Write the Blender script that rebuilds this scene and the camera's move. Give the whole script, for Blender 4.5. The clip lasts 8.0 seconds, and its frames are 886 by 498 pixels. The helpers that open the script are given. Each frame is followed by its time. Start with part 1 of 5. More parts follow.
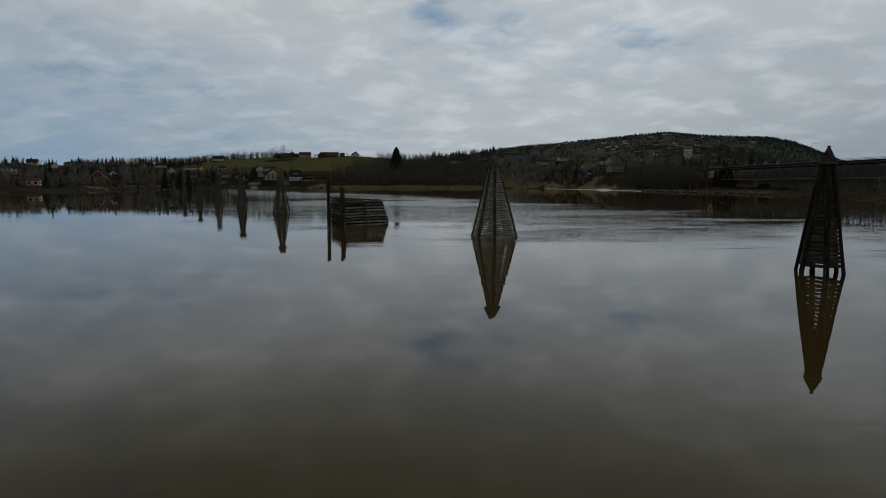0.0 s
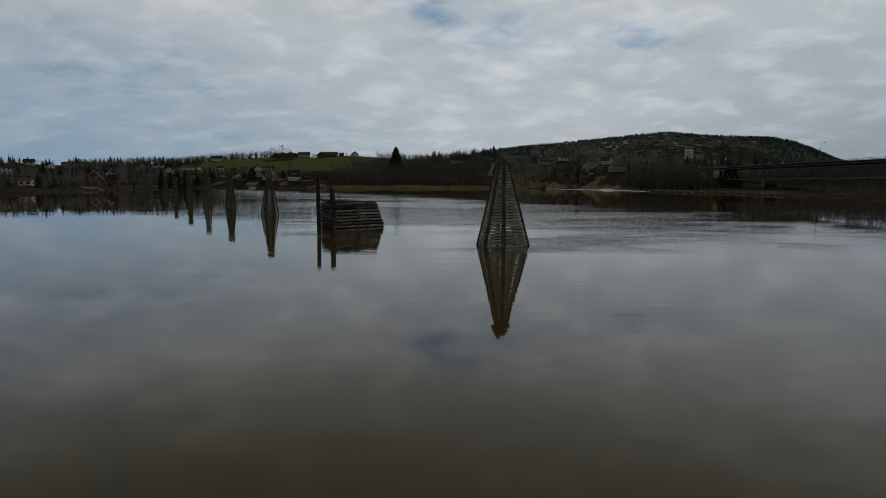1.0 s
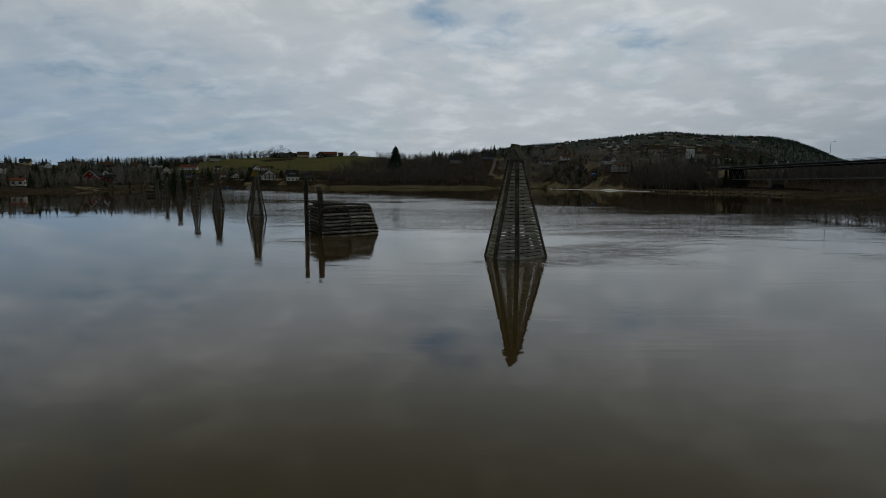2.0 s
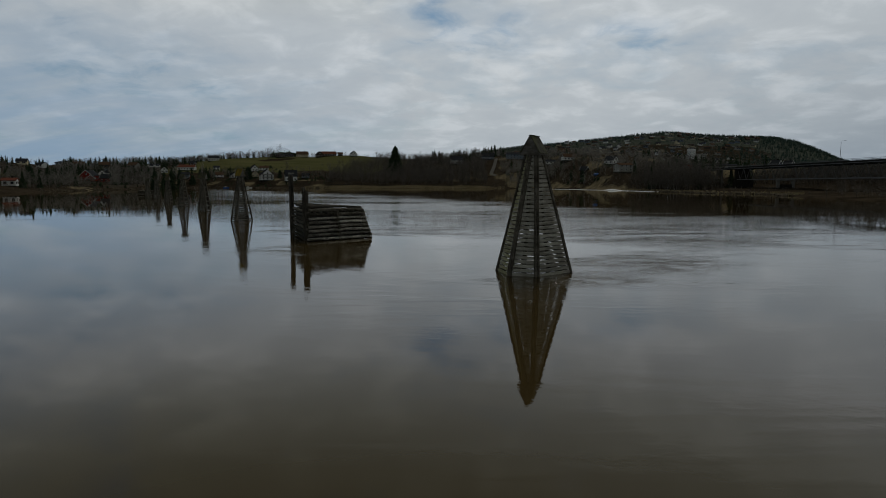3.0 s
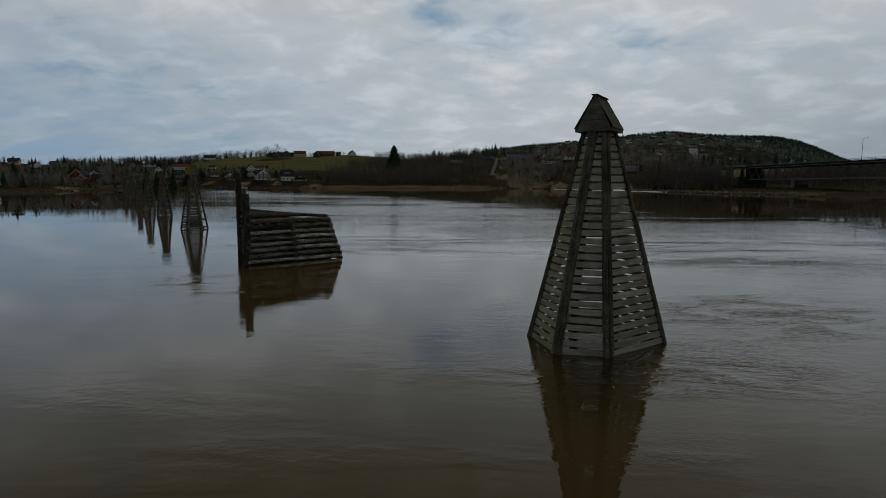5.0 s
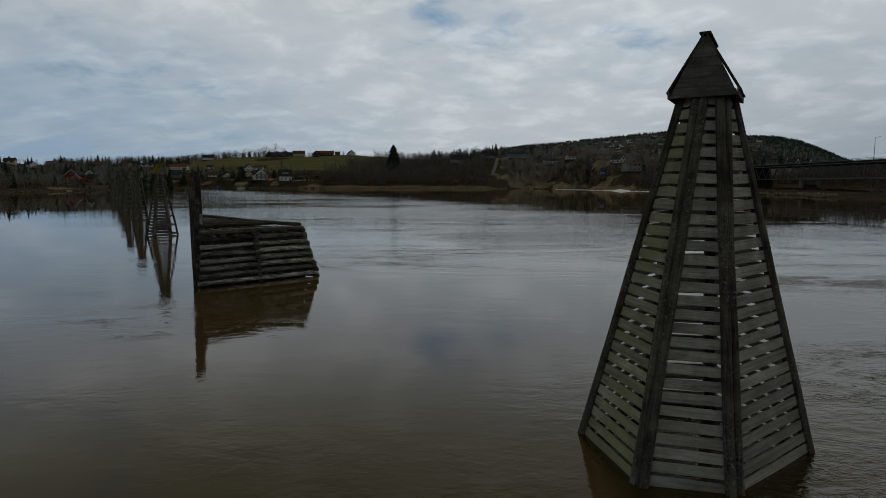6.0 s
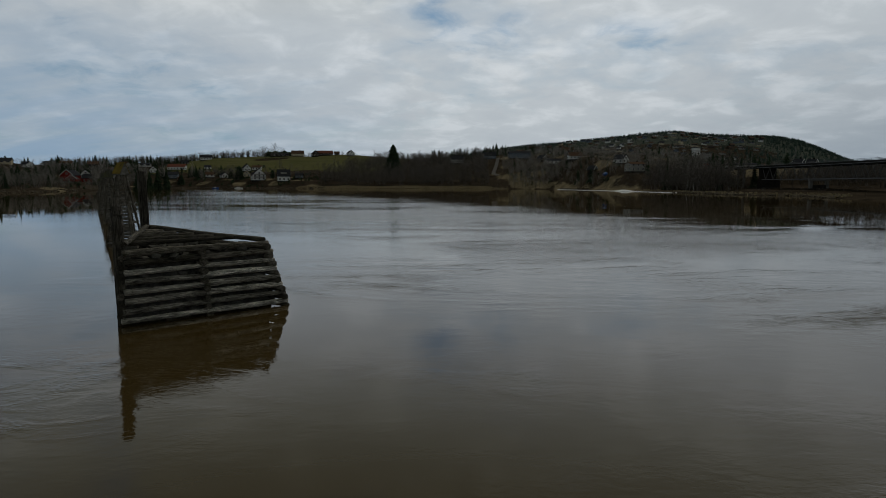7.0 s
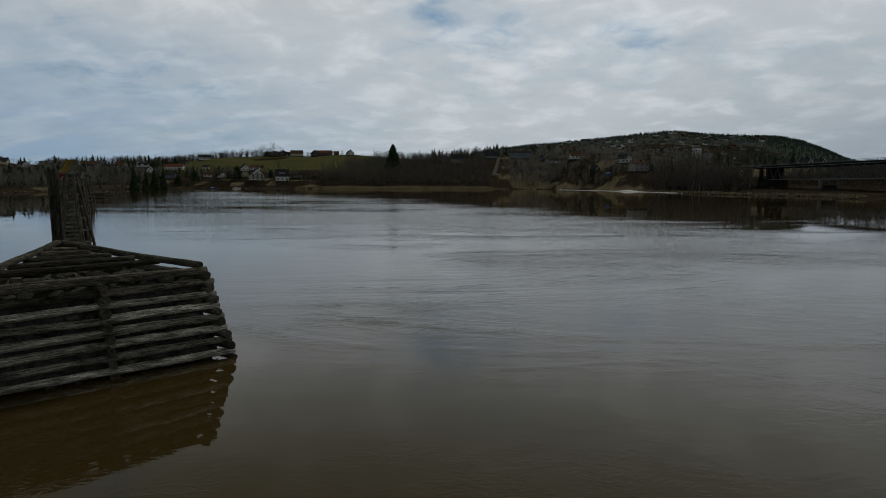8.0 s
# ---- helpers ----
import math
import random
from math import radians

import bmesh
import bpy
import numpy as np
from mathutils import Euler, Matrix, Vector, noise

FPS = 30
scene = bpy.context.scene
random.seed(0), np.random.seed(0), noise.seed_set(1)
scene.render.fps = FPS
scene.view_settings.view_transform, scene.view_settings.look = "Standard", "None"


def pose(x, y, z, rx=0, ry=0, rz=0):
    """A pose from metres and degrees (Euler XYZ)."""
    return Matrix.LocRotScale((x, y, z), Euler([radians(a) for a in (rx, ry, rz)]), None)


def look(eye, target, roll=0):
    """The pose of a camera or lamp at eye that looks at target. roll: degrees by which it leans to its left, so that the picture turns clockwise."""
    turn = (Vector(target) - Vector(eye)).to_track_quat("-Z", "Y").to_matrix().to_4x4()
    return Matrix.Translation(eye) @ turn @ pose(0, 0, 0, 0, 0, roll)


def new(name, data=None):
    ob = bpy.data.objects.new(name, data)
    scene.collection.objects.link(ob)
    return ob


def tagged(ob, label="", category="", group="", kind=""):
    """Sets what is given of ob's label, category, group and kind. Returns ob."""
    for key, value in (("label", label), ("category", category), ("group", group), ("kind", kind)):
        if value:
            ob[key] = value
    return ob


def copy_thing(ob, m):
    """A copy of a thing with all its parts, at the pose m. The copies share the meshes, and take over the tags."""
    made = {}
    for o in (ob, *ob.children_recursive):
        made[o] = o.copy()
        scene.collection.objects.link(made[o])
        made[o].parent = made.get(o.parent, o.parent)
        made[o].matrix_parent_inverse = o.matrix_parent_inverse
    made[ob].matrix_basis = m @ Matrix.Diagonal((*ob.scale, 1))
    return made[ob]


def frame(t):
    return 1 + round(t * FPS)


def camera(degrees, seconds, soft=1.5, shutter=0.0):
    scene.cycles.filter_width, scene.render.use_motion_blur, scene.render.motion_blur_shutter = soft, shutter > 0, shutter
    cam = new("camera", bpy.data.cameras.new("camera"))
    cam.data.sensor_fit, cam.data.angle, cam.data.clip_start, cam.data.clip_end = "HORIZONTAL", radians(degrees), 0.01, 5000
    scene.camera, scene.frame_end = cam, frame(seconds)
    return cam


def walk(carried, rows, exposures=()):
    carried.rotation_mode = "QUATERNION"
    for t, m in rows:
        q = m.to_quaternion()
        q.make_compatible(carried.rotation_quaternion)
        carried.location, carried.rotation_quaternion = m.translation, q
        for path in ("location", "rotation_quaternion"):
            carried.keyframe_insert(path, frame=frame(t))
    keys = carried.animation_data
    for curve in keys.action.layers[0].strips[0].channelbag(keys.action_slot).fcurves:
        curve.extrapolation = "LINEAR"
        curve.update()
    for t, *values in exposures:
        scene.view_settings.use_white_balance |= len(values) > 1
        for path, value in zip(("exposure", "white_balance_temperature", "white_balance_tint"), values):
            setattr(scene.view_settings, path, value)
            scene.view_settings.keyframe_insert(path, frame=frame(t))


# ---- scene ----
# ---- camera ----
cam = camera(73.8, 8.0, soft=0.5)
TILT, LEAN = 83.68, 0.05
walk(cam, [(t, pose(x, y, z, TILT, 0, 0) @ pose(0, 0, 0, 0, 0, LEAN)) for t, x, y, z in (
    (0.0, -0.020, -0.360, 4.530), (0.5, -0.055, 2.900, 4.560), (1.0, -0.100, 6.200, 4.580), (1.5, -0.160, 9.520, 4.595),
    (2.0, -0.240, 12.800, 4.600), (2.5, -0.330, 16.060, 4.595), (3.0, -0.395, 19.340, 4.585), (3.5, -0.400, 22.670, 4.580),
    (4.0, -0.340, 26.060, 4.580), (4.5, -0.240, 29.490, 4.582), (5.0, -0.165, 32.930, 4.590), (5.5, -0.125, 36.400, 4.612),
    (6.0, -0.145, 39.820, 4.650), (6.5, -0.225, 43.200, 4.715), (7.0, -0.335, 46.520, 4.780), (7.5, -0.465, 49.890, 4.825),
    (8.0, -0.620, 53.330, 4.855))], [(0.0, -0.08), (4.7, -0.08), (5.8, 0.0), (8.0, 0.03)])

# ---- sky and sun ----
SUN_UP, SUN_ROUND = radians(52), radians(14)   # height, and turn from +y to +x
world = bpy.data.worlds.new("sky")
scene.world = world
world.use_nodes = True


class Nodes:
    """Short hand for building a node tree."""

    def __init__(self, tree):
        self.tree = tree
        tree.nodes.clear()

    def add(self, kind, **given):
        node = self.tree.nodes.new(kind)
        for key, value in given.items():
            if key == "operation":
                node.operation = value
            elif key == "data_type":
                node.data_type = value
            elif key == "blend_type":
                node.blend_type = value
        return node

    def put(self, socket, value):
        if isinstance(value, bpy.types.NodeSocket):
            self.tree.links.new(value, socket)
        elif value is not None:
            socket.default_value = value

    def math(self, operation, a, b=None, c=None, clamp=False):
        node = self.add("ShaderNodeMath", operation=operation)
        node.use_clamp = clamp
        for k, v in enumerate((a, b, c)):
            self.put(node.inputs[k], v)
        return node.outputs[0]

    def noise(self, vector, scale, detail=4.0, rough=0.5, warp=0.0):
        node = self.add("ShaderNodeTexNoise")
        self.put(node.inputs["Vector"], vector)
        self.put(node.inputs["Scale"], scale)
        self.put(node.inputs["Detail"], detail)
        self.put(node.inputs["Roughness"], rough)
        self.put(node.inputs["Distortion"], warp)
        return node.outputs["Fac"]

    def ramp(self, value, *stops):
        node = self.add("ShaderNodeValToRGB")
        self.put(node.inputs[0], value)
        while len(node.color_ramp.elements) < len(stops):
            node.color_ramp.elements.new(0.5)
        for spot, (at, colour) in zip(node.color_ramp.elements, stops):
            spot.position = at
            spot.color = (colour,) * 3 + (1,) if isinstance(colour, (int, float)) else (*colour, 1)
        return node.outputs[0]

    def mix(self, fac, a, b, blend="MIX"):
        node = self.add("ShaderNodeMix", data_type="RGBA", blend_type=blend)
        self.put(node.inputs[0], fac)
        for k, v in ((6, a), (7, b)):
            self.put(node.inputs[k], (*v, 1) if isinstance(v, tuple) and len(v) == 3 else v)
        return node.outputs[2]

    def scaled(self, vector, scale, shift=(0, 0, 0), turn=(0, 0, 0)):
        node = self.add("ShaderNodeMapping")
        self.put(node.inputs["Vector"], vector)
        self.put(node.inputs["Scale"], scale)
        self.put(node.inputs["Location"], shift)
        self.put(node.inputs["Rotation"], turn)
        return node.outputs[0]

    def join(self, x, y, z=0.0):
        node = self.add("ShaderNodeCombineXYZ")
        for k, v in enumerate((x, y, z)):
            self.put(node.inputs[k], v)
        return node.outputs[0]

    def split(self, vector):
        node = self.add("ShaderNodeSeparateXYZ")
        self.put(node.inputs[0], vector)
        return node.outputs

    def bump(self, height, strength, distance):
        node = self.add("ShaderNodeBump")
        self.put(node.inputs["Strength"], strength)
        self.put(node.inputs["Distance"], distance)
        self.put(node.inputs["Height"], height)
        return node.outputs[0]


def build_sky():
    n = Nodes(world.node_tree)
    way = n.add("ShaderNodeTexCoord").outputs["Generated"]
    x, y, z = n.split(way)
    up = n.math("MAXIMUM", z, 0.0)
    air = n.add("ShaderNodeTexSky")
    air.sky_type = "NISHITA"
    air.sun_disc = False
    air.sun_elevation, air.sun_rotation = SUN_UP, SUN_ROUND
    air.air_density, air.dust_density = 1.0, 0.6
    blue = n.mix(1.0, air.outputs[0], (0.042, 0.053, 0.056), "MULTIPLY")
    # clouds lie on a curved layer, seen ever more from the side towards the horizon
    far = n.math("DIVIDE", 1.0, n.math("ADD", up, 0.34))
    layer = n.join(n.math("MULTIPLY", x, far), n.math("MULTIPLY", y, far), n.math("MULTIPLY", up, 0.6))
    big = n.noise(n.scaled(layer, (0.8, 1.0, 1), (3.1, 0.4, 0)), 1.7, 2, 0.5, 0.2)
    flat = n.math("DIVIDE", 0.84, n.math("ADD", up, 0.24))
    sheet = n.join(n.math("MULTIPLY", x, flat), n.math("MULTIPLY", y, flat), n.math("MULTIPLY", up, 0.4))
    fine = n.noise(n.scaled(sheet, (1.1, 1.15, 1), (0.7, 5.2, 0)), 6.6, 9, 0.54, 0.35)
    cover = n.math("ADD", n.math("MULTIPLY", big, 0.58), n.math("MULTIPLY", fine, 0.42))

    def gap(where, size, depth):
        """A clearer place in the cloud."""
        off = n.add("ShaderNodeVectorMath", operation="DISTANCE")
        n.put(off.inputs[0], n.scaled(way, (1, 1, 1.8)))
        d = Vector(where).normalized()
        n.put(off.inputs[1], (d.x, d.y, d.z * 1.8))
        near_by = n.math("SUBTRACT", 1.0, n.math("DIVIDE", off.outputs["Value"], size), clamp=True)
        return n.math("MULTIPLY", n.math("POWER", near_by, 1.3), depth)

    for where, size, depth in (((0.33, 1, 0.245), 0.16, 0.17), ((0.0, 1, 0.26), 0.10, 0.07), ((-0.66, 1, 0.075), 0.42, 0.20), ((-0.38, 1, 0.14), 0.22, 0.06)):
        cover = n.math("SUBTRACT", cover, gap(where, size, depth))
    mask = n.ramp(cover, (0.22, 0.0), (0.345, 0.76), (0.46, 1.0))
    shade = n.noise(n.scaled(sheet, (1.0, 1.1, 1), (9.0, 2.0, 0)), 5.6, 9, 0.53, 0.3)
    white = n.ramp(shade, (0.34, (0.50, 0.552, 0.58)), (0.50, (0.535, 0.588, 0.611)), (0.65, (0.65, 0.702, 0.722)))
    # thicker, greyer cloud overhead
    thick = n.math("SUBTRACT", 1.0, n.math("MULTIPLY", n.math("DIVIDE", n.math("SUBTRACT", up, 0.27), 0.30, clamp=True), 0.77))
    bank = n.math("MULTIPLY", n.math("DIVIDE", n.math("SUBTRACT", 0.12, x), 0.55, clamp=True), n.math("DIVIDE", n.math("SUBTRACT", up, 0.24), 0.2, clamp=True))
    thick = n.math("MULTIPLY", thick, n.math("MULTIPLY_ADD", bank, -0.34, 1.0))
    white = n.mix(1.0, white, n.join(thick, n.math("MULTIPLY", thick, 0.985), n.math("MULTIPLY", thick, n.math("MULTIPLY_ADD", thick, 0.30, 0.70))), "MULTIPLY")
    mask = n.math("MAXIMUM", mask, n.math("DIVIDE", n.math("SUBTRACT", up, 0.30), 0.25, clamp=True))
    sky = n.mix(mask, blue, white)
    # the cloud is lit through from the side of the sun
    sunward = n.add("ShaderNodeVectorMath", operation="DOT_PRODUCT")
    n.put(sunward.inputs[0], way)
    n.put(sunward.inputs[1], (math.sin(SUN_ROUND) * math.cos(SUN_UP), math.cos(SUN_ROUND) * math.cos(SUN_UP), math.sin(SUN_UP)))
    glow = n.math("POWER", n.math("MULTIPLY_ADD", sunward.outputs["Value"], 0.5, 0.5, clamp=True), 1.5)
    glow = n.math("MULTIPLY_ADD", glow, 0.58, 0.46)
    sky = n.mix(1.0, sky, n.join(glow, glow, glow), "MULTIPLY")
    # thin haze low over the horizon
    haze = n.math("POWER", n.math("SUBTRACT", 1.0, up, clamp=True), 16.0)
    sky = n.mix(n.math("MULTIPLY", haze, 0.6), sky, (0.275, 0.350, 0.428))
    # a clearer blue band under the cloud to the west
    west = n.math("MULTIPLY", n.math("DIVIDE", n.math("SUBTRACT", -0.05, x), 0.5, clamp=True), n.math("SUBTRACT", 1.0, n.math("DIVIDE", up, 0.26), clamp=True))
    streak = n.ramp(n.noise(n.scaled(layer, (1.2, 6.0, 14.0), (4.0, 1.0, 0)), 1.6, 6, 0.55, 0.2), (0.35, 0.55), (0.6, 1.0))
    sky = n.mix(n.math("MULTIPLY", n.math("POWER", west, 0.7), n.math("MULTIPLY", streak, 0.9)), sky, (0.205, 0.315, 0.445))
    east = n.math("MULTIPLY", n.math("DIVIDE", n.math("SUBTRACT", x, 0.25), 0.4, clamp=True), n.math("SUBTRACT", 1.0, n.math("DIVIDE", up, 0.27), clamp=True))
    sky = n.mix(n.math("MULTIPLY", east, 0.9), sky, n.mix(1.0, sky, (0.52, 0.57, 0.62), "MULTIPLY"))
    back = n.add("ShaderNodeBackground")
    n.put(back.inputs[0], sky)
    n.put(back.inputs[1], 1.0)
    n.put(n.add("ShaderNodeOutputWorld").inputs[0], back.outputs[0])


build_sky()
sun = new("sun", bpy.data.lights.new("sun", "SUN"))
sun.data.energy, sun.data.angle, sun.data.color = 0.8, radians(12), (1.0, 0.96, 0.9)
sun.matrix_world = look((0, 0, 0), (-math.sin(SUN_ROUND) * math.cos(SUN_UP), -math.cos(SUN_ROUND) * math.cos(SUN_UP), -math.sin(SUN_UP)))


# ---- materials ----
def material(name, paint):
    """A material; paint(n) returns colour, roughness and normal."""
    mat = bpy.data.materials.new(name)
    mat.use_nodes = True
    n = Nodes(mat.node_tree)
    colour, rough, normal, *more = paint(n)
    shader = n.add("ShaderNodeBsdfPrincipled")
    n.put(shader.inputs["Base Color"], (*colour, 1) if isinstance(colour, tuple) else colour)
    n.put(shader.inputs["Roughness"], rough)
    n.put(shader.inputs["Normal"], normal)
    n.put(shader.inputs["Specular IOR Level"], 0.12)
    for key, value in (more[0] if more else {}).items():
        n.put(shader.inputs[key], value)
    n.put(n.add("ShaderNodeOutputMaterial").inputs[0], shader.outputs[0])
    return mat


def spot(n):
    return n.add("ShaderNodeNewGeometry").outputs["Position"]


def chance(n):
    return n.add("ShaderNodeObjectInfo").outputs["Random"]


def own(n):
    return n.add("ShaderNodeTexCoord").outputs["Object"]


def water_paint(n):
    p = spot(n)
    # the current: long ruffled lanes, calm water between them
    lanes = n.noise(n.scaled(p, (0.013, 0.05, 1)), 1.0, 7, 0.66, 0.7)
    broad = n.noise(n.scaled(p, (0.004, 0.012, 1), (2.2, 0, 0)), 1.0, 2, 0.5)
    x, y, z = n.split(p)
    open_river = n.math("MULTIPLY", n.math("SMOOTH_MIN", n.math("DIVIDE", n.math("SUBTRACT", y, 70.0), 45.0, clamp=True), 1.0, 0.1),
                        n.math("DIVIDE", n.math("ADD", n.math("ADD", x, n.math("MULTIPLY", y, 0.42)), 4.0), 40.0, clamp=True), clamp=True)
    # smooth water in the lee of the right bank
    rag = n.math("MULTIPLY", n.math("SUBTRACT", n.noise(n.scaled(p, (0.02, 0.09, 1), (7.0, 3.0, 0)), 1.0, 5, 0.6, 0.5), 0.5), 70.0)
    lee = n.math("MULTIPLY", n.math("DIVIDE", n.math("ADD", n.math("ADD", rag, n.math("SUBTRACT", x, 38.0)), n.math("MULTIPLY", y, 0.25)), 30.0, clamp=True),
                 n.math("DIVIDE", n.math("SUBTRACT", y, 86.0), 24.0, clamp=True))
    lee = n.math("MAXIMUM", lee, n.math("MULTIPLY", n.math("DIVIDE", n.math("ADD", n.math("SUBTRACT", x, 36.0), n.math("MULTIPLY", rag, 0.4)), 14.0, clamp=True), n.math("DIVIDE", n.math("SUBTRACT", y, 45.0), 20.0, clamp=True)))
    open_river = n.math("MULTIPLY", open_river, n.math("DIVIDE", n.math("SUBTRACT", n.math("SUBTRACT", n.math("ADD", 238.0, n.math("MULTIPLY", rag, 0.6)), n.math("MULTIPLY", x, 1.6)), y), 60.0, clamp=True))
    open_river = n.math("MULTIPLY", open_river, n.math("SUBTRACT", 1.0, lee))
    ruffled = n.math("MULTIPLY", n.ramp(n.math("ADD", n.math("MULTIPLY", lanes, 0.7), n.math("MULTIPLY", broad, 0.3)), (0.37, 0.0), (0.56, 1.0)), open_river)
    swirl = n.noise(n.scaled(p, (0.035, 0.09, 1)), 1.0, 4, 0.55, 1.0)
    wide = n.math("MULTIPLY", n.noise(n.scaled(p, (0.5, 1.0, 1)), 0.55, 1, 0.5, 0.4), 0.022)
    middle = n.math("MULTIPLY", n.noise(n.scaled(p, (0.7, 1.2, 1)), 2.0, 2, 0.5, 0.5), 0.019)
    small = n.math("MULTIPLY", n.noise(n.scaled(p, (0.8, 1.2, 1)), 5.5, 2, 0.6, 0.4), 0.0085)
    chop = n.math("MULTIPLY", n.math("MULTIPLY", n.noise(n.scaled(p, (0.35, 1.6, 1), (5.0, 0, 0)), 2.6, 4, 0.65, 0.5), 0.016), ruffled)
    waves = n.math("ADD", n.math("ADD", wide, chop), n.math("ADD", middle, small))
    east = n.math("MULTIPLY_ADD", n.math("DIVIDE", n.math("ADD", n.math("ADD", x, n.math("MULTIPLY", y, 0.30)), 2.0), 30.0, clamp=True), 0.88, 0.12)
    east = n.math("MULTIPLY", east, n.math("MULTIPLY_ADD", n.math("DIVIDE", n.math("SUBTRACT", y, 26.0), 24.0, clamp=True), 0.78, 0.22))
    drift = n.math("MULTIPLY", n.ramp(swirl, (0.36, 0.14), (0.50, 0.42), (0.66, 2.0)), east)
    amount = n.math("ADD", n.math("MULTIPLY", n.math("MULTIPLY", drift, n.math("MULTIPLY_ADD", lee, -0.74, 1.0)), 0.75), n.math("MULTIPLY", ruffled, 1.0))
    amount = n.math("MULTIPLY", amount, n.math("MULTIPLY_ADD", n.math("DIVIDE", n.math("SUBTRACT", y, 72.0), 60.0, clamp=True), -0.4, 1.0))
    silt = n.mix(n.noise(n.scaled(p, (0.03, 0.05, 1)), 1.0, 3, 0.5), (0.044, 0.0290, 0.0095), (0.053, 0.0365, 0.0130))
    rough = n.math("ADD", 0.006, n.math("MULTIPLY", ruffled, 0.19))
    # rings spreading from the timbers that stand in the stream
    for cx, cy, reach, size in ((-11.3, 66.2, 3.2, 0.005), (19.5, 30.2, 2.0, 0.003)):
        away = n.add("ShaderNodeVectorMath", operation="DISTANCE")
        n.put(away.inputs[0], n.scaled(p, (1, 1, 0)))
        n.put(away.inputs[1], (cx, cy, 0))
        d = n.math("ADD", away.outputs["Value"], n.math("MULTIPLY", middle, 30.0))
        fade = n.math("POWER", 2.718, n.math("MULTIPLY", d, -1.0 / reach))
        ring = n.math("MULTIPLY", n.math("MULTIPLY", n.math("SINE", n.math("MULTIPLY", d, 9.0)), fade), size)
        waves = n.math("ADD", waves, ring)
    # broken water where the stream turns round the timbers
    eddy = n.noise(n.scaled(p, (1.0, 1.5, 1), (3.0, 8.0, 0)), 3.4, 2, 0.55, 1.8)
    churn = 0.0
    for cx, cy, wide_x, wide_y in ((12.0, 53.0, 9.0, 5.0), (-9.5, 62.5, 4.5, 4.0), (1.0, 61.0, 9.0, 6.0), (16.0, 68.0, 14.0, 4.0), (-4.0, 74.0, 8.0, 4.0), (-9.5, 57.0, 7.0, 9.0), (-9.0, 61.5, 6.0, 5.0), (5.0, 46.0, 6.0, 5.0)):
        away = n.add("ShaderNodeVectorMath", operation="LENGTH")
        n.put(away.inputs[0], n.join(n.math("DIVIDE", n.math("SUBTRACT", x, cx), wide_x), n.math("DIVIDE", n.math("SUBTRACT", y, cy), wide_y)))
        churn = n.math("ADD", churn, n.math("SUBTRACT", 1.0, away.outputs["Value"], clamp=True))
    churn = n.math("MULTIPLY", churn, n.ramp(n.noise(n.scaled(p, (0.3, 0.55, 1)), 1.0, 3, 0.6, 1.2), (0.38, 0.0), (0.60, 1.0)))
    waves = n.math("ADD", waves, n.math("MULTIPLY", n.math("MULTIPLY", eddy, churn), 0.058))
    return silt, rough, n.bump(n.math("MULTIPLY", waves, amount), 1.0, 1.0), {"IOR": 1.333, "Specular IOR Level": 0.5}


